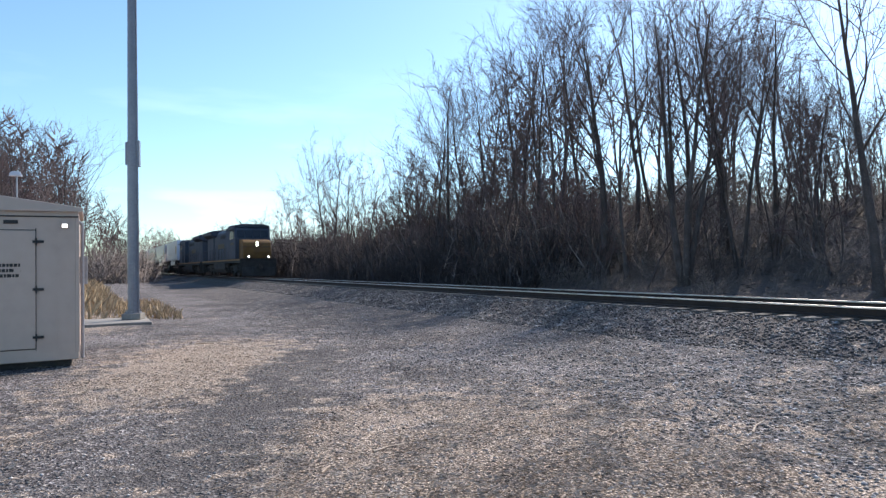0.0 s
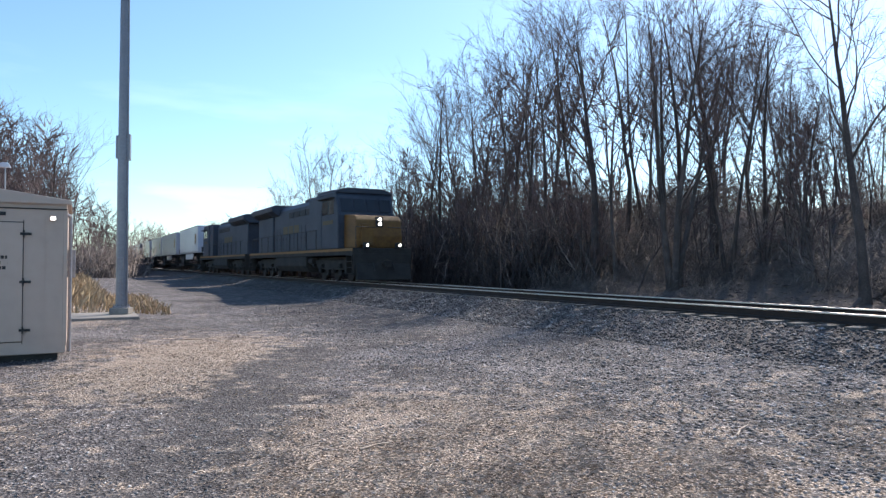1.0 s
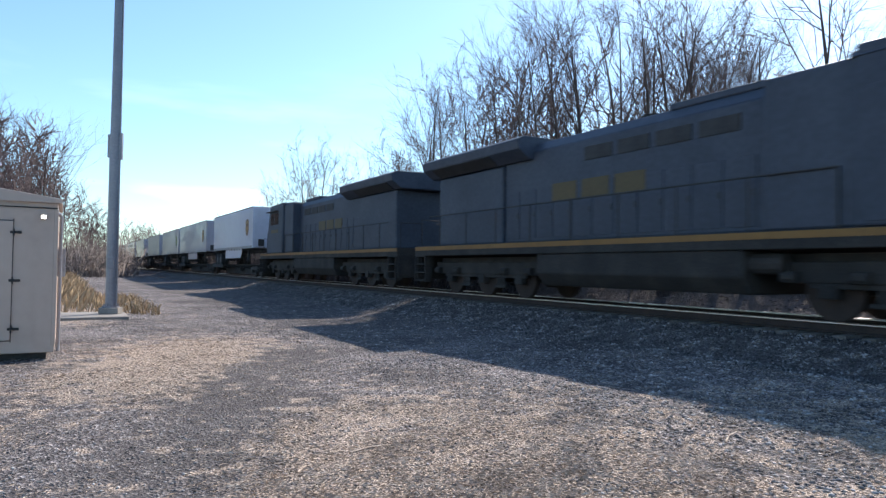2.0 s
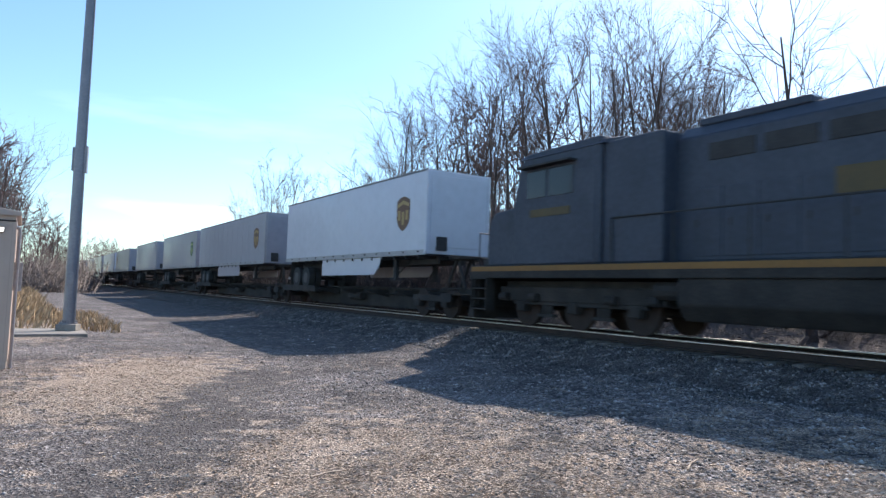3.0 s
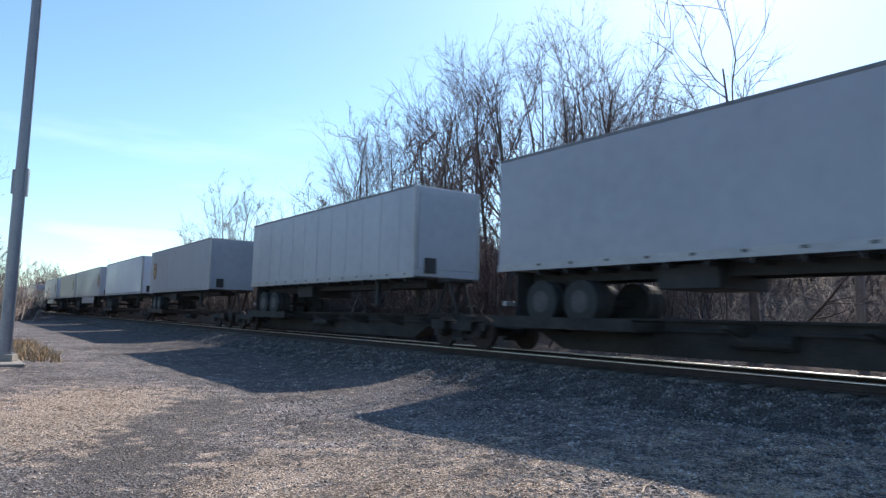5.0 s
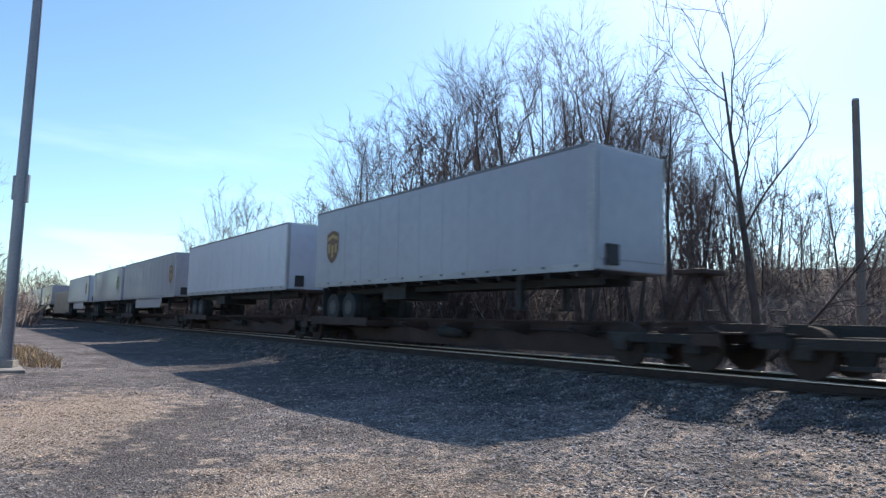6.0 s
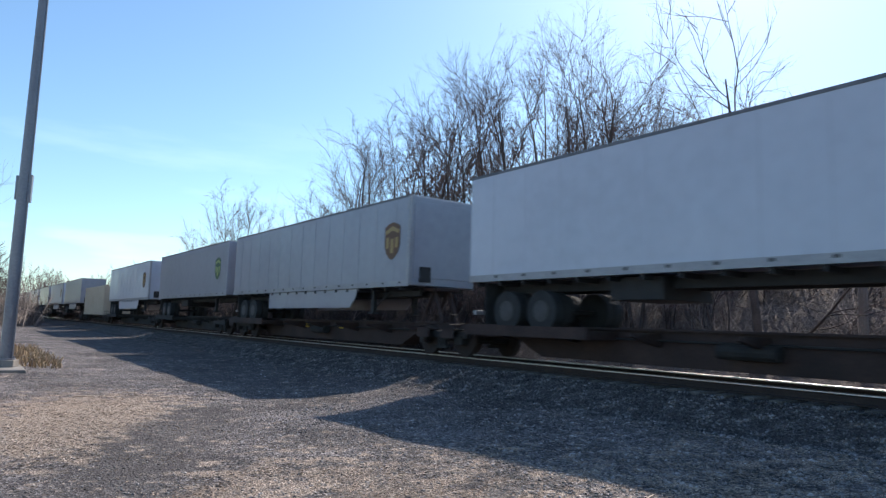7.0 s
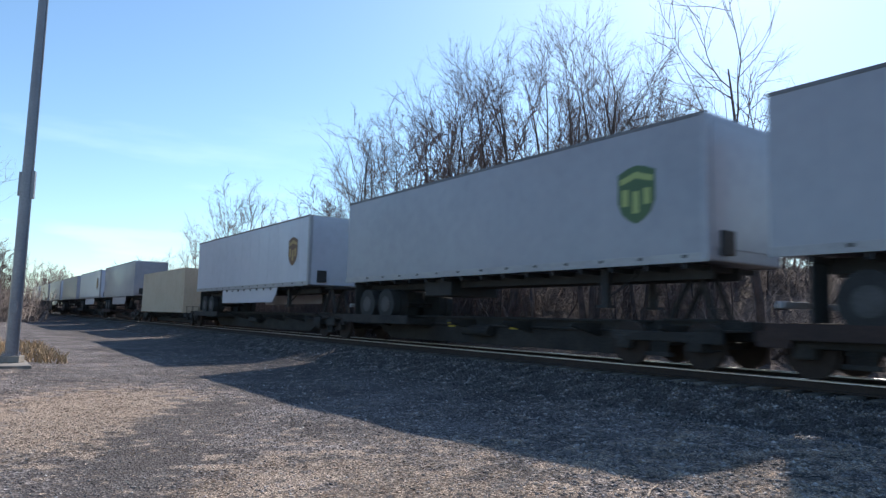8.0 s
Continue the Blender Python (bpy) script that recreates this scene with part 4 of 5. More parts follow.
def semi_trailer(length, s0, paint, words, emblem=None, skirt=True, ribs=True, shift=0.0):
    """A road trailer; its wheels stand on the rail car's deck."""
    t = thing("semi_trailer", words, "semi-trailer", "trailers on the train")
    Z0, Z1, Y, DECK = 2.10, 5.0, 1.29, 0.80
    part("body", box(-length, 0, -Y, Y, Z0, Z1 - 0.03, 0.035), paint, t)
    part("roof", box(-length + 0.04, -0.04, -Y + 0.03, Y - 0.03, Z1 - 0.035, Z1, 0.01), GALV, t, "pale metal roof")
    for y in (-1, 1):
        part("bottom_rail", box(-length - 0.01, 0.005, y * Y - 0.012, y * Y + 0.012, Z0 - 0.03, Z0 + 0.15, 0.004), GALV, t)
        part("top_rail", box(-length - 0.01, 0.005, y * Y - 0.010, y * Y + 0.010, Z1 - 0.07, Z1 + 0.005, 0.004), TRIM, t, "dull metal top rail")
        part("corner_post", box(-0.14, 0.012, y * (Y - 0.06) - 0.075, y * (Y - 0.06) + 0.075, Z0, Z1 - 0.02, 0.03), GALV if ribs else paint, t)
    if ribs:
        x = -0.9
        while x > -length + 0.4:
            shared_part(("seam", paint.name), "panel_seam", lambda: box(-0.03, 0.03, -0.006, 0.002, Z0 + 0.15, Z1 - 0.13), paint, t, pose(x, -Y, 0))
            x -= 1.22
    for i in range(int(length / 1.05)):
        x = -0.5 - 1.05 * i
        shared_part("marker", "clearance_marker", lambda: box(-0.05, 0.05, -0.008, 0, -0.03, 0.03), AMBER if i % 2 else DARK, t, pose(x, -Y - 0.013, Z0 + 0.09))
    door = part("rear_door", box(-length - 0.03, -length + 0.01, -Y + 0.06, -0.01, Z0 + 0.12, Z1 - 0.12, 0.006), paint, t)
    part("rear_door", box(-length - 0.03, -length + 0.01, 0.01, Y - 0.06, Z0 + 0.12, Z1 - 0.12, 0.006), paint, t)
    for y in (-0.9, -0.35):
        part("lock_rod", rod(bmesh.new(), (-length - 0.05, y, Z0 + 0.15), (-length - 0.05, y, Z1 - 0.15), 0.016, n=6), GALV, door)
    part("nose_panel", box(0.0, 0.02, -Y + 0.15, Y - 0.15, Z0 + 0.25, Z1 - 0.2, 0.008), paint, t)
    part("service_box", box(0.0, 0.09, -0.9, -0.5, Z0 + 0.12, Z0 + 0.6, 0.01), DARK, t, "dark connection box on the nose")
    # chassis
    bm = bmesh.new()
    for y in (-0.5, 0.5):
        block(bm, -length + 0.3, -0.4, y - 0.05, y + 0.05, Z0 - 0.30, Z0 - 0.03)
    for i in range(int(length / 0.9)):
        block(bm, -0.6 - 0.9 * i, -0.52 - 0.9 * i, -Y + 0.03, Y - 0.03, Z0 - 0.14, Z0 - 0.03)
    part("chassis", bm, DARK, t, "dark steel chassis beams")
    for y in (-0.85, 0.85):
        bm = box(-2.95, -2.75, y - 0.07, y + 0.07, DECK + 0.45, Z0 - 0.03, 0.01)
        block(bm, -3.02, -2.68, y - 0.14, y + 0.14, DECK + 0.40, DECK + 0.46)
        rod(bm, (-2.85, y, DECK + 0.55), (-2.2, y * 0.7, Z0 - 0.15), 0.025, n=6)
        part("landing_leg", bm, DARK, t)
    for ax in (-length + 1.5, -length + 2.75):
        bm = bmesh.new()
        rod(bm, (ax, -1.05, DECK + 0.5), (ax, 1.05, DECK + 0.5), 0.07, n=8)
        part("axle", bm, DARK, t)
        for y in (-1.08, -0.76, 0.76, 1.08):
            w = shared_part("tyre", "wheel", lambda: wheel_mesh(0.5, 0.27), TYRE, t, pose(ax, y, DECK + 0.5, 0, 0, 0 if y < 0 else 180))
            if abs(y) > 1:
                shared_part("rim", "rim", lambda: rod(bmesh.new(), (0, -0.152, 0), (0, -0.10, 0), 0.26, 0.20, 20), RIM, w)
    part("mud_flap", box(-length + 0.62, -length + 0.65, -1.22, -0.6, DECK + 0.15, Z0 - 0.05), TYRE, t)
    part("mud_flap", box(-length + 0.62, -length + 0.65, 0.6, 1.22, DECK + 0.15, Z0 - 0.05), TYRE, t)
    part("bumper_guard", box(-length - 0.02, -length + 0.1, -1.1, 1.1, DECK + 0.4, DECK + 0.52, 0.01), GALV, t)
    if skirt:
        a, b = (-length + 5.9, -5.1) if skirt == 2 else (-length + 4.8, -3.4)
        for y in (-1.22, 1.22):
            part("side_skirt", extruded([(a, Z0 - 0.04), (b, Z0 - 0.04), (b - (0.02 if skirt == 2 else 0.15), Z0 - 0.36), (b - (0.05 if skirt == 2 else 0.55), Z0 - 0.70), (a, Z0 - 0.72)], "y", y - 0.012, y + 0.012), paint, t, "white aerodynamic side skirt")
    else:
        bm = box(-length + 4.6, -length + 6.0, -0.9, 0.9, Z0 - 0.55, Z0 - 0.05, 0.02)
        part("spare_tyre_rack", bm, DARK, t)
    if emblem:
        dark, bright = emblem
        ex = shift
        e = part("emblem", shield(-1.65 + ex, 3.57, 0.95, 1.25, -Y - 0.012), dark, t, "shield-shaped carrier emblem")
        part("emblem_band", extruded([(ex - 1.65 + u, v) for u, v in ((-0.43, 3.92), (0, 4.06), (0.43, 3.92), (0.41, 3.80), (0, 3.92), (-0.41, 3.80))], "y", -Y - 0.019, -Y - 0.015), bright, e)
        for i, (x, z0, z1) in enumerate(((-1.92, 3.34, 3.70), (-1.64, 3.17, 3.64), (-1.36, 3.34, 3.68))):
            part("emblem_mark", box(ex + x - 0.10, ex + x + 0.07, -Y - 0.019, -Y - 0.015, z0, z1), bright, e)
    return riding(t, s0)


def container(length, s0):
    c = thing("shipping_container", "tan corrugated shipping container on a low rail car", "container")
    Z0, Z1, Y = 0.80, 3.70, 1.22
    x = -length + 0.15
    part("body", box(-length, 0, -Y + 0.03, Y - 0.03, Z0, Z1, 0.02), TAN, c)
    for y in (-Y + 0.02, Y - 0.02):
        # one folded sheet, closed by a flat back
        side = -1 if y < 0 else 1
        fold = []
        for i in range(int((length - 0.4) / 0.28)):
            u = x + 0.28 * i
            fold += [(u, y), (u + 0.05, y + side * 0.03), (u + 0.16, y + side * 0.03), (u + 0.21, y)]
        ring = [(x, y - side * 0.012)] + fold + [(fold[-1][0], y - side * 0.012)]
        bm = bmesh.new()
        low = [bm.verts.new((u, v, Z0 + 0.12)) for u, v in ring]
        high = [bm.verts.new((u, v, Z1 - 0.08)) for u, v in ring]
        for i in range(len(ring)):
            j = (i + 1) % len(ring)
            bm.faces.new((low[i], low[j], high[j], high[i]))
        bm.faces.new(low)
        bm.faces.new(high)
        bmesh.ops.recalc_face_normals(bm, faces=bm.faces[:])
        part("corrugated_side", bm, TAN, c)
    for x in (-length + 0.08, -0.08):
        for y in (-Y + 0.08, Y - 0.08):
            part("corner_post", box(x - 0.09, x + 0.09, y - 0.09, y + 0.09, Z0 - 0.01, Z1 + 0.01, 0.01), TAN, c)
    for y in (-Y, Y):
        part("side_rail", box(-length, 0, y - 0.02, y + 0.02, Z0, Z0 + 0.14), TAN, c)
        part("side_rail", box(-length, 0, y - 0.02, y + 0.02, Z1 - 0.09, Z1), TAN, c)
    return riding(c, s0)


def spine_car(front, rear, paint, trucks=(), low=False, marked=False, tray=None):
    """A spine with arms that carries one load, from front to rear (metres along the train)."""
    length = rear - front
    c = thing("flat_car", "dark steel spine rail car carrying a trailer" if not low else "low dark rail car carrying a container", "rail car", "rail cars of the train")
    top = 0.78 if low else 0.95
    sill = part("centre_sill", extruded([(-0.3, 0.58), (-0.3, top), (-length + 0.3, top), (-length + 0.3, 0.58), (-length + 2.5, 0.58), (-length + 3.4, 0.16), (-3.4, 0.16), (-2.5, 0.58)], "y", -0.31, 0.31, 0.012), paint, c)
    for y in (-1, 1):
        part("sill_flange", box(-length + 2.6, -2.6, y * 0.36 - 0.07, y * 0.36 + 0.07, top - 0.05, top - 0.012), paint, sill)
    for i in range(int((length - 3.0) / 2.4) + 1):
        x = -1.7 - 2.4 * i
        arm = extruded([(-1.30, top - 0.10), (-1.30, top - 0.17), (-0.31, top - 0.40), (0.31, top - 0.40), (1.30, top - 0.17), (1.30, top - 0.10)], "x", x - 0.06, x + 0.06)
        part("cross_arm", arm, paint, c)
    for x in (-0.62, -length + 0.62):
        bm = box(x - 0.30, x + 0.30, -1.32, 1.32, 0.74, 0.78, 0.006)
        for y in (-1.3, 1.3):
            block(bm, x - 0.30, x + 0.30, y - 0.02, y + 0.02, 0.52, 0.80)
        part("end_platform", bm, paint, c)
        bm = bmesh.new()
        for y in (-1.24, -0.84):
            rod(bm, (x, y, 0.35), (x, y, 1.2), 0.015, n=6)
        for z in (0.4, 0.65, 0.9, 1.18):
            rod(bm, (x, -1.24, z), (x, -0.84, z), 0.013, n=6)
        part("grab_ladder", bm, paint, c)
    if tray is not None:
        for y in (-1, 1):
            bm = box(tray - 2.2, tray + 2.2, *sorted((y * 0.52, y * 1.31)), 0.72, 0.797, 0.008)
            block(bm, tray - 2.2, tray + 2.2, y * 1.32 - 0.02, y * 1.32 + 0.02, 0.66, 0.93)
            for k in (-2.2, 2.2):
                block(bm, tray + k - 0.03, tray + k + 0.03, *sorted((y * 0.3, y * 1.31)), 0.66, 0.86)
            part("wheel_tray", bm, paint, c)
    for i in range(2 if marked else 0):
        x = -length * (0.42 + 0.17 * i)
        part("reflector", box(x - 0.16, x + 0.16, -0.322, -0.312, 0.62, 0.75), REFLECT, c, "yellow reflective patch")
    if not low:
        bm = box(-1.9, -1.2, -0.45, 0.45, 1.95, 2.06, 0.02)
        for y in (-0.28, 0.28):
            rod(bm, (-2.2, y, 0.92), (-1.6, y, 1.96), 0.06, n=8)
            rod(bm, (-1.05, y, 0.92), (-1.5, y, 1.96), 0.06, n=8)
        block(bm, -2.3, -0.95, -0.40, 0.40, 0.94, 0.99)
        part("hitch", bm, paint, c, "trailer hitch stand")
    bm = rod(bmesh.new(), (-length * 0.5 + 0.6, -0.52, 0.55), (-length * 0.5 - 0.6, -0.52, 0.55), 0.15, n=12)
    block(bm, -length * 0.5 - 0.3, -length * 0.5 - 0.2, -0.55, -0.30, 0.52, 0.72)
    part("air_reservoir", bm, GRIME, c)
    bm = rod(bmesh.new(), (-2.0, -0.40, 0.70), (-length + 2.0, -0.40, 0.70), 0.025, n=6)
    part("brake_pipe", bm, GRIME, c)
    for x in trucks:
        truck(c, x)
    part("coupler", rod(bmesh.new(), (0.0, 0, 0.70), (-0.6, 0, 0.70), 0.09, n=8), GRIME, c)
    part("coupler", rod(bmesh.new(), (-length, 0, 0.70), (-length + 0.6, 0, 0.70), 0.09, n=8), GRIME, c)
    return riding(c, front)


def locomotive(s0, reverse, lit):
    """A six-axle road diesel, 22.3 m over the couplers; reverse: the cab trails."""
    L = 22.3
    loco = thing("diesel_locomotive", "dark blue diesel locomotive %s" % ("with yellow nose and lit headlights" if lit else "with yellow sill stripe, running backwards"), "locomotive", "locomotives of the train")
    body = new("loco_body")
    body.parent = loco
    if reverse:
        body.matrix_basis = pose(-L, 0, 0, 0, 0, 180)
    else:
        body.matrix_basis = Matrix()
    sides = (-1, 1)
    part("underframe", box(-L + 0.7, -0.7, -1.5, 1.5, 1.28, 1.62, 0.02), GRIME, body)
    for y in sides:
        part("sill_stripe", box(-L + 0.75, -0.75, y * 1.505 - 0.006, y * 1.505 + 0.006, 1.47, 1.60), YELLOW, body, "yellow stripe along the sill")
    # nose and cab
    part("nose", extruded([(-2.75, 1.62), (-1.12, 1.62), (-1.05, 2.2), (-1.18, 2.95), (-1.4, 3.18), (-2.75, 3.30)], "y", -1.18, 1.18, 0.06), NOSE if lit else BLUE, body, "wide short nose")
    cab = part("cab", extruded([(-5.9, 1.62), (-2.7, 1.62), (-2.7, 3.25), (-2.95, 4.25), (-3.2, 4.55), (-5.9, 4.62)], "y", -1.52, 1.52, 0.05), BLUE, body)
    part("cab_roof", extruded([(-1.55, 4.40), (-1.45, 4.52), (-0.9, 4.66), (0.9, 4.66), (1.45, 4.52), (1.55, 4.40)], "x", -6.0, -2.95, 0.02), BLUE, body)
    part("cab_front", extruded([(-2.98, 4.18), (-2.70, 3.26), (-2.66, 3.26), (-2.94, 4.2)], "y", -1.46, 1.46), BLUE, body, "panel round the windscreen")
    for y0, y1 in ((-1.32, -0.72), (-0.64, -0.04), (0.04, 0.64), (0.72, 1.32)):
        part("windscreen", extruded([(-2.90, 4.10), (-2.71, 3.46), (-2.67, 3.46), (-2.86, 4.10)], "y", y0, y1), GLASS, cab)
    for y in sides:
        for x0, x1 in ((-4.0, -3.25), (-5.0, -4.1)):
            part("side_window", box(x0, x1, y * 1.525 - 0.012, y * 1.525 + 0.012, 3.35, 4.05, 0.008), GLASS, cab)
        part("window_shade", extruded([(-5.1, 4.12), (-3.15, 4.12), (-3.15, 4.17), (-5.1, 4.17)], "y", *sorted((y * 1.52, y * 1.80))), DARK, cab)
        part("cab_door", box(-5.75, -5.15, y * 1.525 - 0.01, y * 1.525 + 0.01, 1.7, 3.9, 0.01), BLUE, cab)
        part("number_bar", box(-4.9, -3.4, y * 1.53 - 0.006, y * 1.53 + 0.006, 2.85, 3.05), OCHRE, cab, "plain dull yellow bar")
    head = part("headlight_housing", box(-1.24, -1.05, -0.17, 0.17, 2.62, 3.12, 0.03), DARK, body)
    for z in (2.76, 2.99):
        bm = rod(bmesh.new(), (-1.08, 0, z), (-1.03, 0, z), 0.07, n=16)
        part("headlight", bm, LAMP if lit else GLASS, head)
    for y in (-0.82, 0.82):
        d = part("ditch_light_housing", box(-0.86, -0.56, y - 0.12, y + 0.12, 1.60, 1.88, 0.02), DARK, body)
        bm = rod(bmesh.new(), (-0.60, y, 1.75), (-0.545, y, 1.75), 0.055, n=16)
        part("ditch_light", bm, LAMP if lit else GLASS, d)
    part("nose_door", box(-1.12, -1.02, -0.95, -0.35, 1.75, 2.75, 0.02), NOSE if lit else BLUE, body)
    # pilot, steps, couplers
    part("pilot", box(-0.85, -0.68, -1.45, 1.45, 0.45, 1.35, 0.02), GRIME, body)
    part("plow", extruded([(-0.70, 0.12), (-0.40, 0.14), (-0.62, 0.85), (-0.70, 0.9)], "y", -1.35, 1.35), GRIME, body)
    for x in (0.0, -L):
        k = 1 if x == 0 else -1
        bm = rod(bmesh.new(), (x - k * 0.9, 0, 0.88), (x - k * 0.15, 0, 0.88), 0.11, n=8)
        block(bm, min(x, x - k * 0.3), max(x, x - k * 0.3), -0.16, 0.16, 0.72, 1.05, 0.03)
        part("coupler", bm, GRIME, body)
    part("rear_pilot", box(-L + 0.68, -L + 0.85, -1.45, 1.45, 0.45, 1.35, 0.02), GRIME, body)
    for x in (-1.15, -L + 1.15):
        for y in sides:
            bm = bmesh.new()
            for i in range(4):
                block(bm, x - 0.36, x + 0.36, y * 1.38 - 0.13, y * 1.38 + 0.13, 0.38 + 0.29 * i, 0.42 + 0.29 * i)
            for k in (-0.36, 0.36):
                block(bm, x + k - 0.02, x + k + 0.02, y * 1.38 - 0.14, y * 1.38 + 0.14, 0.36, 1.3)
            part("step_well", bm, GRIME, body)
    # long hood
    hood = part("long_hood", box(-16.6, -5.9, -0.98, 0.98, 1.62, 4.28, 0.06), BLUE, body)
    part("equipment_cab", box(-7.6, -5.88, -1.42, 1.42, 1.62, 4.45, 0.05), BLUE, body)
    part("engine_roof", extruded([(-0.98, 4.25), (-0.75, 4.52), (0.75, 4.52), (0.98, 4.25)], "x", -16.6, -7.6, 0.02), BLUE, body)
    part("radiator_cab", box(-L + 1.75, -16.6, -1.08, 1.08, 1.62, 4.0, 0.06), BLUE, body)
    part("radiator_wing", extruded([(-1.10, 4.02), (-1.50, 4.30), (-1.54, 4.58), (-1.30, 4.70), (1.30, 4.70), (1.54, 4.58), (1.50, 4.30), (1.10, 4.02)], "x", -L + 1.25, -15.2, 0.03), BLUE, body, "overhanging flared radiator housing")
    for y in sides:
        part("radiator_screen", extruded([(y * 1.12, 4.03), (y * 1.48, 4.29), (y * 1.50, 4.27), (y * 1.14, 4.01)], "x", -L + 1.9, -16.8), DARK, body)
        for i in range(11):
            d = shared_part("hood_door", "hood_door", lambda: box(-0.70, -0.04, -0.014, 0.014, 1.75, 3.15, 0.006), BLUE, hood, pose(-8.0 - 0.78 * i, y * 0.985, 0))
            shared_part("door_latch", "latch", lambda: box(-0.13, -0.09, -0.03, 0.03, 2.35, 2.5, 0.004), DARK, d)
        for i in range(4):
            shared_part("air_screen", "air_screen", lambda: box(-0.5, 0.5, -0.02, 0.02, 3.70, 4.05, 0.006), DARK, hood, pose(-8.9 - 1.2 * i, y * 0.985, 0))
        for x0, x1 in ((-14.3, -13.3), (-13.1, -12.1), (-11.9, -10.9)):
            part("emblem_block", box(x0, x1, y * 1.003 - 0.006, y * 1.003 + 0.006, 2.75, 3.22), OCHRE, hood, "dull yellow emblem block")
    bm = bmesh.new()
    rod(bm, (-11.6, 0, 4.5), (-11.6, 0, 4.72), 0.35, 0.30, 16)
    part("exhaust_stack", bm, GRIME, body)
    for x in (-18.2, -19.8):
        part("radiator_fan", rod(bmesh.new(), (x, 0, 4.68), (x, 0, 4.80), 0.72, n=20), GRIME, body)
    part("brake_hatch", box(-10.4, -8.0, -0.8, 0.8, 4.50, 4.66, 0.03), BLUE, body)
    bm = bmesh.new()
    for i, y in enumerate((-0.2, 0, 0.2)):
        rod(bm, (-6.6, y, 4.60), (-6.2 + 0.06 * i, y, 4.60), 0.03, 0.075, 8)
    part("horn", bm, DARK, body)
    part("antenna_dome", rod(bmesh.new(), (-4.6, 0, 4.64), (-4.6, 0, 4.78), 0.16, 0.10, 12), WHITE, body)
    # tank, trucks, walkway rails
    part("fuel_tank", extruded([(-1.45, 0.75), (-1.2, 0.42), (1.2, 0.42), (1.45, 0.75), (1.45, 1.28), (-1.45, 1.28)], "x", -14.4, -8.0, 0.04), GRIME, body)
    for y in sides:
        part("air_reservoir", rod(bmesh.new(), (-8.4, y * 1.15, 1.02), (-7.3, y * 1.15, 1.02), 0.2, n=12), GRIME, body)
    for x in (-4.6, -L + 4.6):
        t = shared_part("loco_truck", "loco_truck", lambda: truck_frame(3, 2.0), GRIME, loco, pose(x, 0, 0.06))
        for i in (-1, 0, 1):
            for y in (-0.79, 0.79):
                shared_part("loco_wheel", "wheel", lambda: wheel_mesh(0.52, 0.14), RUST, t, pose(2.0 * i, y, 0.46, 0, 0, 0 if y < 0 else 180))
    for y in sides:
        bm = bmesh.new()
        xs = [-6.2 - 1.7 * i for i in range(9)]
        rod(bm, (xs[0], y * 1.46, 2.65), (xs[-1] - 0.8, y * 1.46, 2.65), 0.02, n=6)
        part("handrail", bm, DARK, body)
        for x in xs:
            shared_part("stanchion", "stanchion", lambda: rod(bmesh.new(), (0, 0, 1.6), (0, 0, 2.66), 0.018, n=6), DARK, body, pose(x, y * 1.46, 0))
        for x in (-0.85, -L + 0.85):
            bm = rod(bmesh.new(), (x, y * 1.3, 0.5), (x, y * 1.3, 2.6), 0.018, n=6)
            rod(bm, (x, y * 1.3, 2.6), (x, y * 0.3, 2.6), 0.018, n=6)
            part("end_handrail", bm, DARK, body)
    for y in (-0.5, 0.5):
        part("air_hose", rod(bmesh.new(), (-0.66, y, 0.95), (-0.45, y, 0.55), 0.03, n=6), TYRE, body)
        part("air_hose", rod(bmesh.new(), (-L + 0.66, y, 0.95), (-L + 0.45, y, 0.55), 0.03, n=6), TYRE, body)
    # lift the body's parts one level up, in place
    for o in list(body.children):
        o.parent = loco
        o.matrix_basis = body.matrix_basis @ o.matrix_basis
    bpy.data.objects.remove(body)
    return riding(loco, s0)


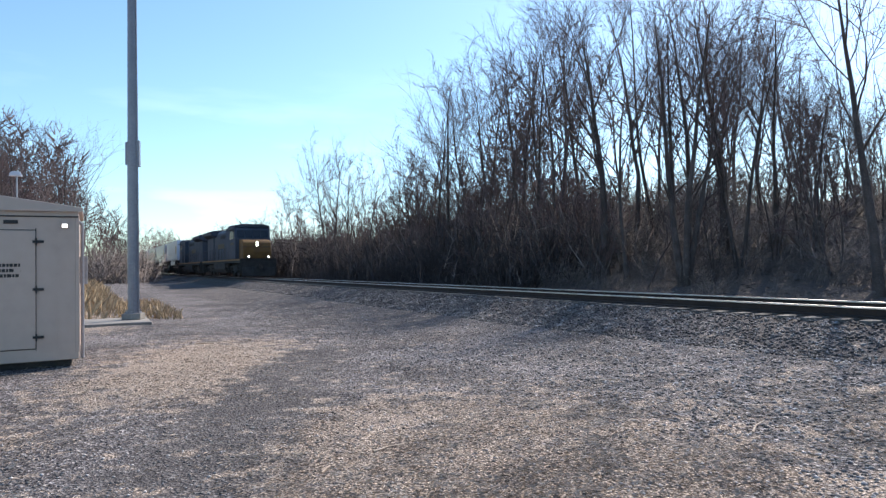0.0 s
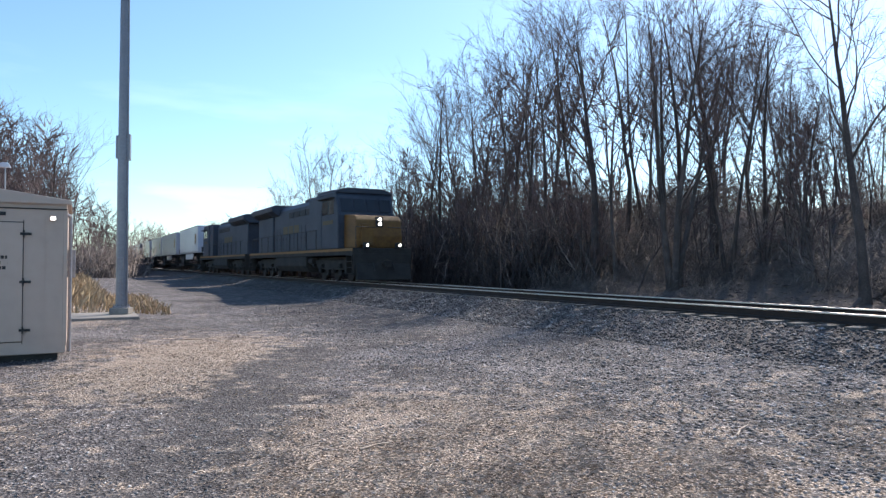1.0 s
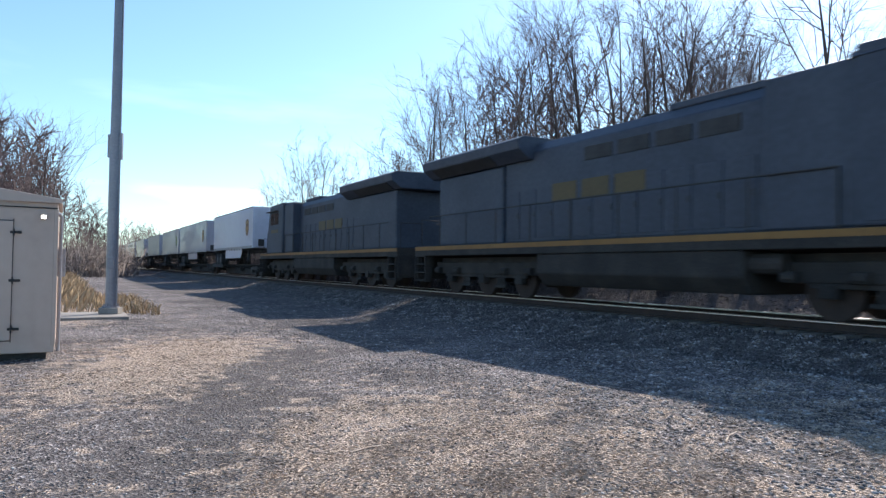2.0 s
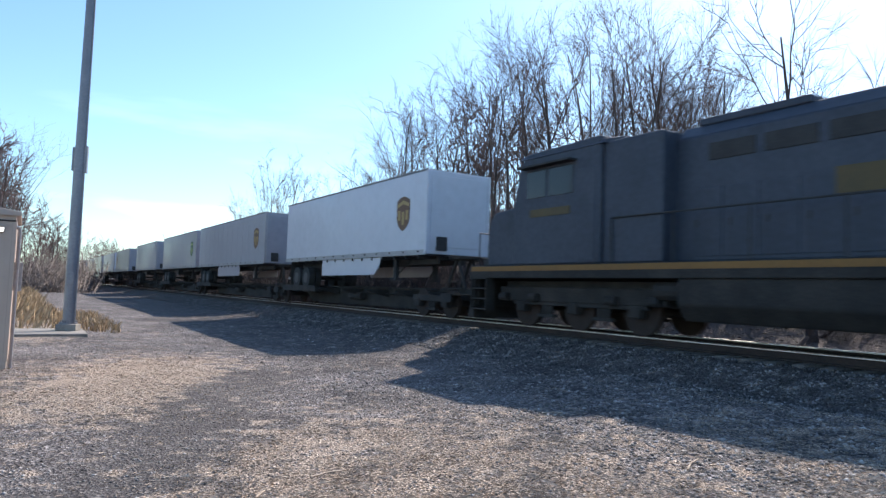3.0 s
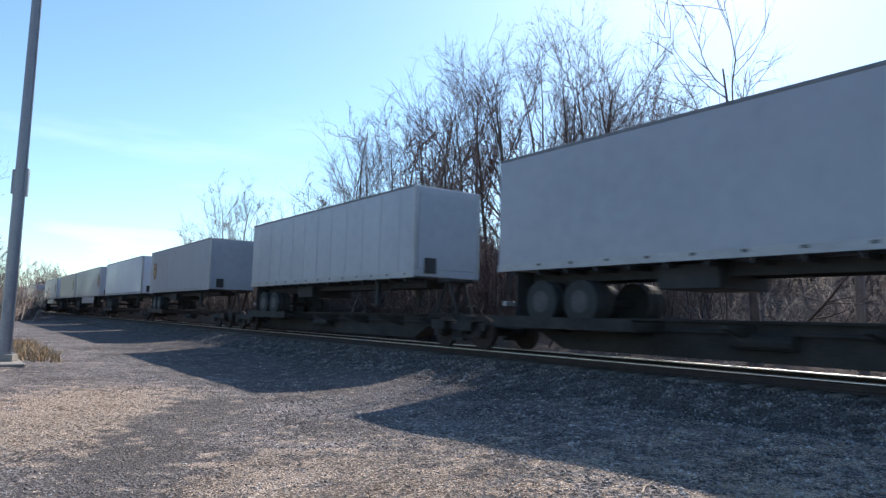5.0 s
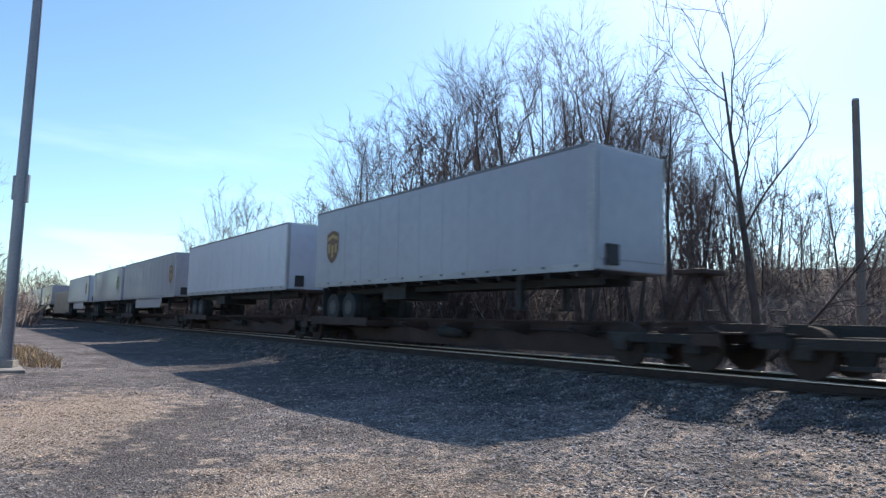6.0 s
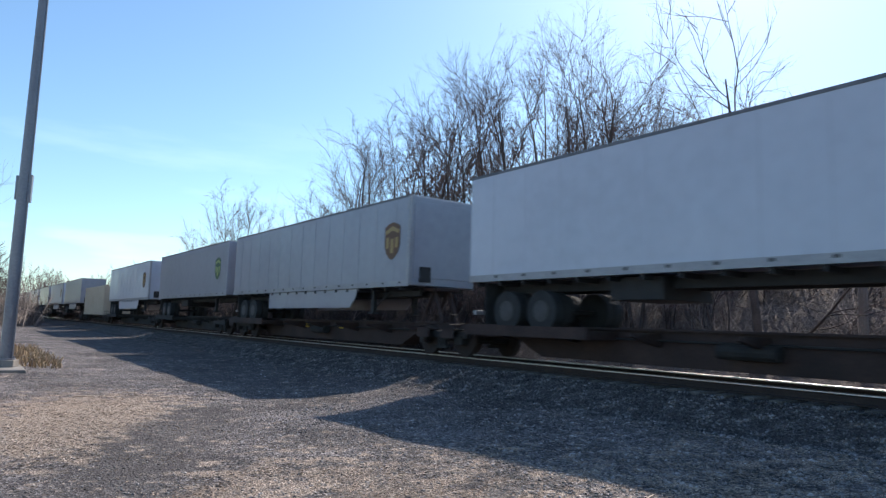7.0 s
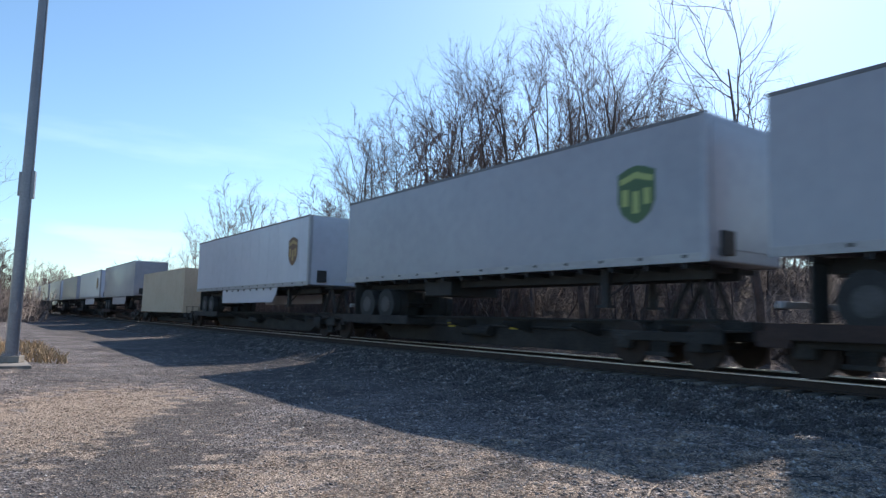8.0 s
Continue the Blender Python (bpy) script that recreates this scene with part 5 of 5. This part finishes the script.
def build_train():
    locomotive(56.2, False, True)
    locomotive(78.6, True, False)
    shielded, limed = (BROWN, GOLD), (GREEN, LIME)
    w, g = "%s box semi-trailer with a %s emblem on a rail car", "%s box semi-trailer on a rail car"
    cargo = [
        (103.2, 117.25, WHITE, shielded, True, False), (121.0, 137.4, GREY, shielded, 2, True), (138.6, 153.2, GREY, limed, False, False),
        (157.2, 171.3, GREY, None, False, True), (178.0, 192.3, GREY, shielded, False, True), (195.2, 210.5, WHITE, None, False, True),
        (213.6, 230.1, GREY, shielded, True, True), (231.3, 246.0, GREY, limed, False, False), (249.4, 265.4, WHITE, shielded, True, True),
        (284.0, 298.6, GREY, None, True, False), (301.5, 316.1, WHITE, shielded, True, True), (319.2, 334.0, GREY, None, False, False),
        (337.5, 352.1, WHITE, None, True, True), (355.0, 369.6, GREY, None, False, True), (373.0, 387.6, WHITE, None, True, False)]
    for a, b, paint, emblem, skirt, ribs in cargo:
        if emblem:
            words = w % ("white" if paint is WHITE else "grey", "brown shield" if emblem is shielded else "green shield")
        else:
            words = g % ("plain white" if paint is WHITE else "plain grey")
        semi_trailer(b - a, a, paint, words, emblem, skirt, ribs, shift={178.0: a - b + 3.1, 213.6: 0.6}.get(a, 0.0))
    container(12.2, 268.6)
    # the platforms meet halfway between the trailers
    spans = sorted([(a, b) for a, b, *_ in cargo] + [(268.6, 280.8)])
    for i, (a, b) in enumerate(spans):
        front = 101.2 if i == 0 else (spans[i - 1][1] + a) / 2
        rear = (b + spans[i + 1][0]) / 2 if i + 1 < len(spans) else b + 1.5
        ts = []
        coupled = i in (0, 4, 7, 10, 13)
        if coupled:
            ts.append(-1.9)
        if i in (3, 6, 9, 12, 15):
            ts.append(-(rear - front) + 1.9)
        else:
            ts.append(-(rear - front))
        spine_car(front, rear, OXIDE if i in (4, 5, 6, 10) else GRIME, ts, low=a == 268.6, marked=i in (6, 7), tray=None if a == 268.6 else front - b + 2.1)


def motions():
    """The whole train runs along the track at one speed."""
    for ob, s0 in RUNNING:
        rows = []
        for t in range(9):
            w = at(TRACK_P, s0 - SPEED * t, RAIL_Z)
            rows.append((float(t), pose(w.x, w.y, w.z, 0, 0, TRACK_YAW - 90)))
        walk(ob, rows)


build_ground()
build_shelter()
build_mast()
build_utility_pole()
build_root_and_shadow()
build_train()
build_trees()
build_brush()
build_scatter()
build_track()
motions()
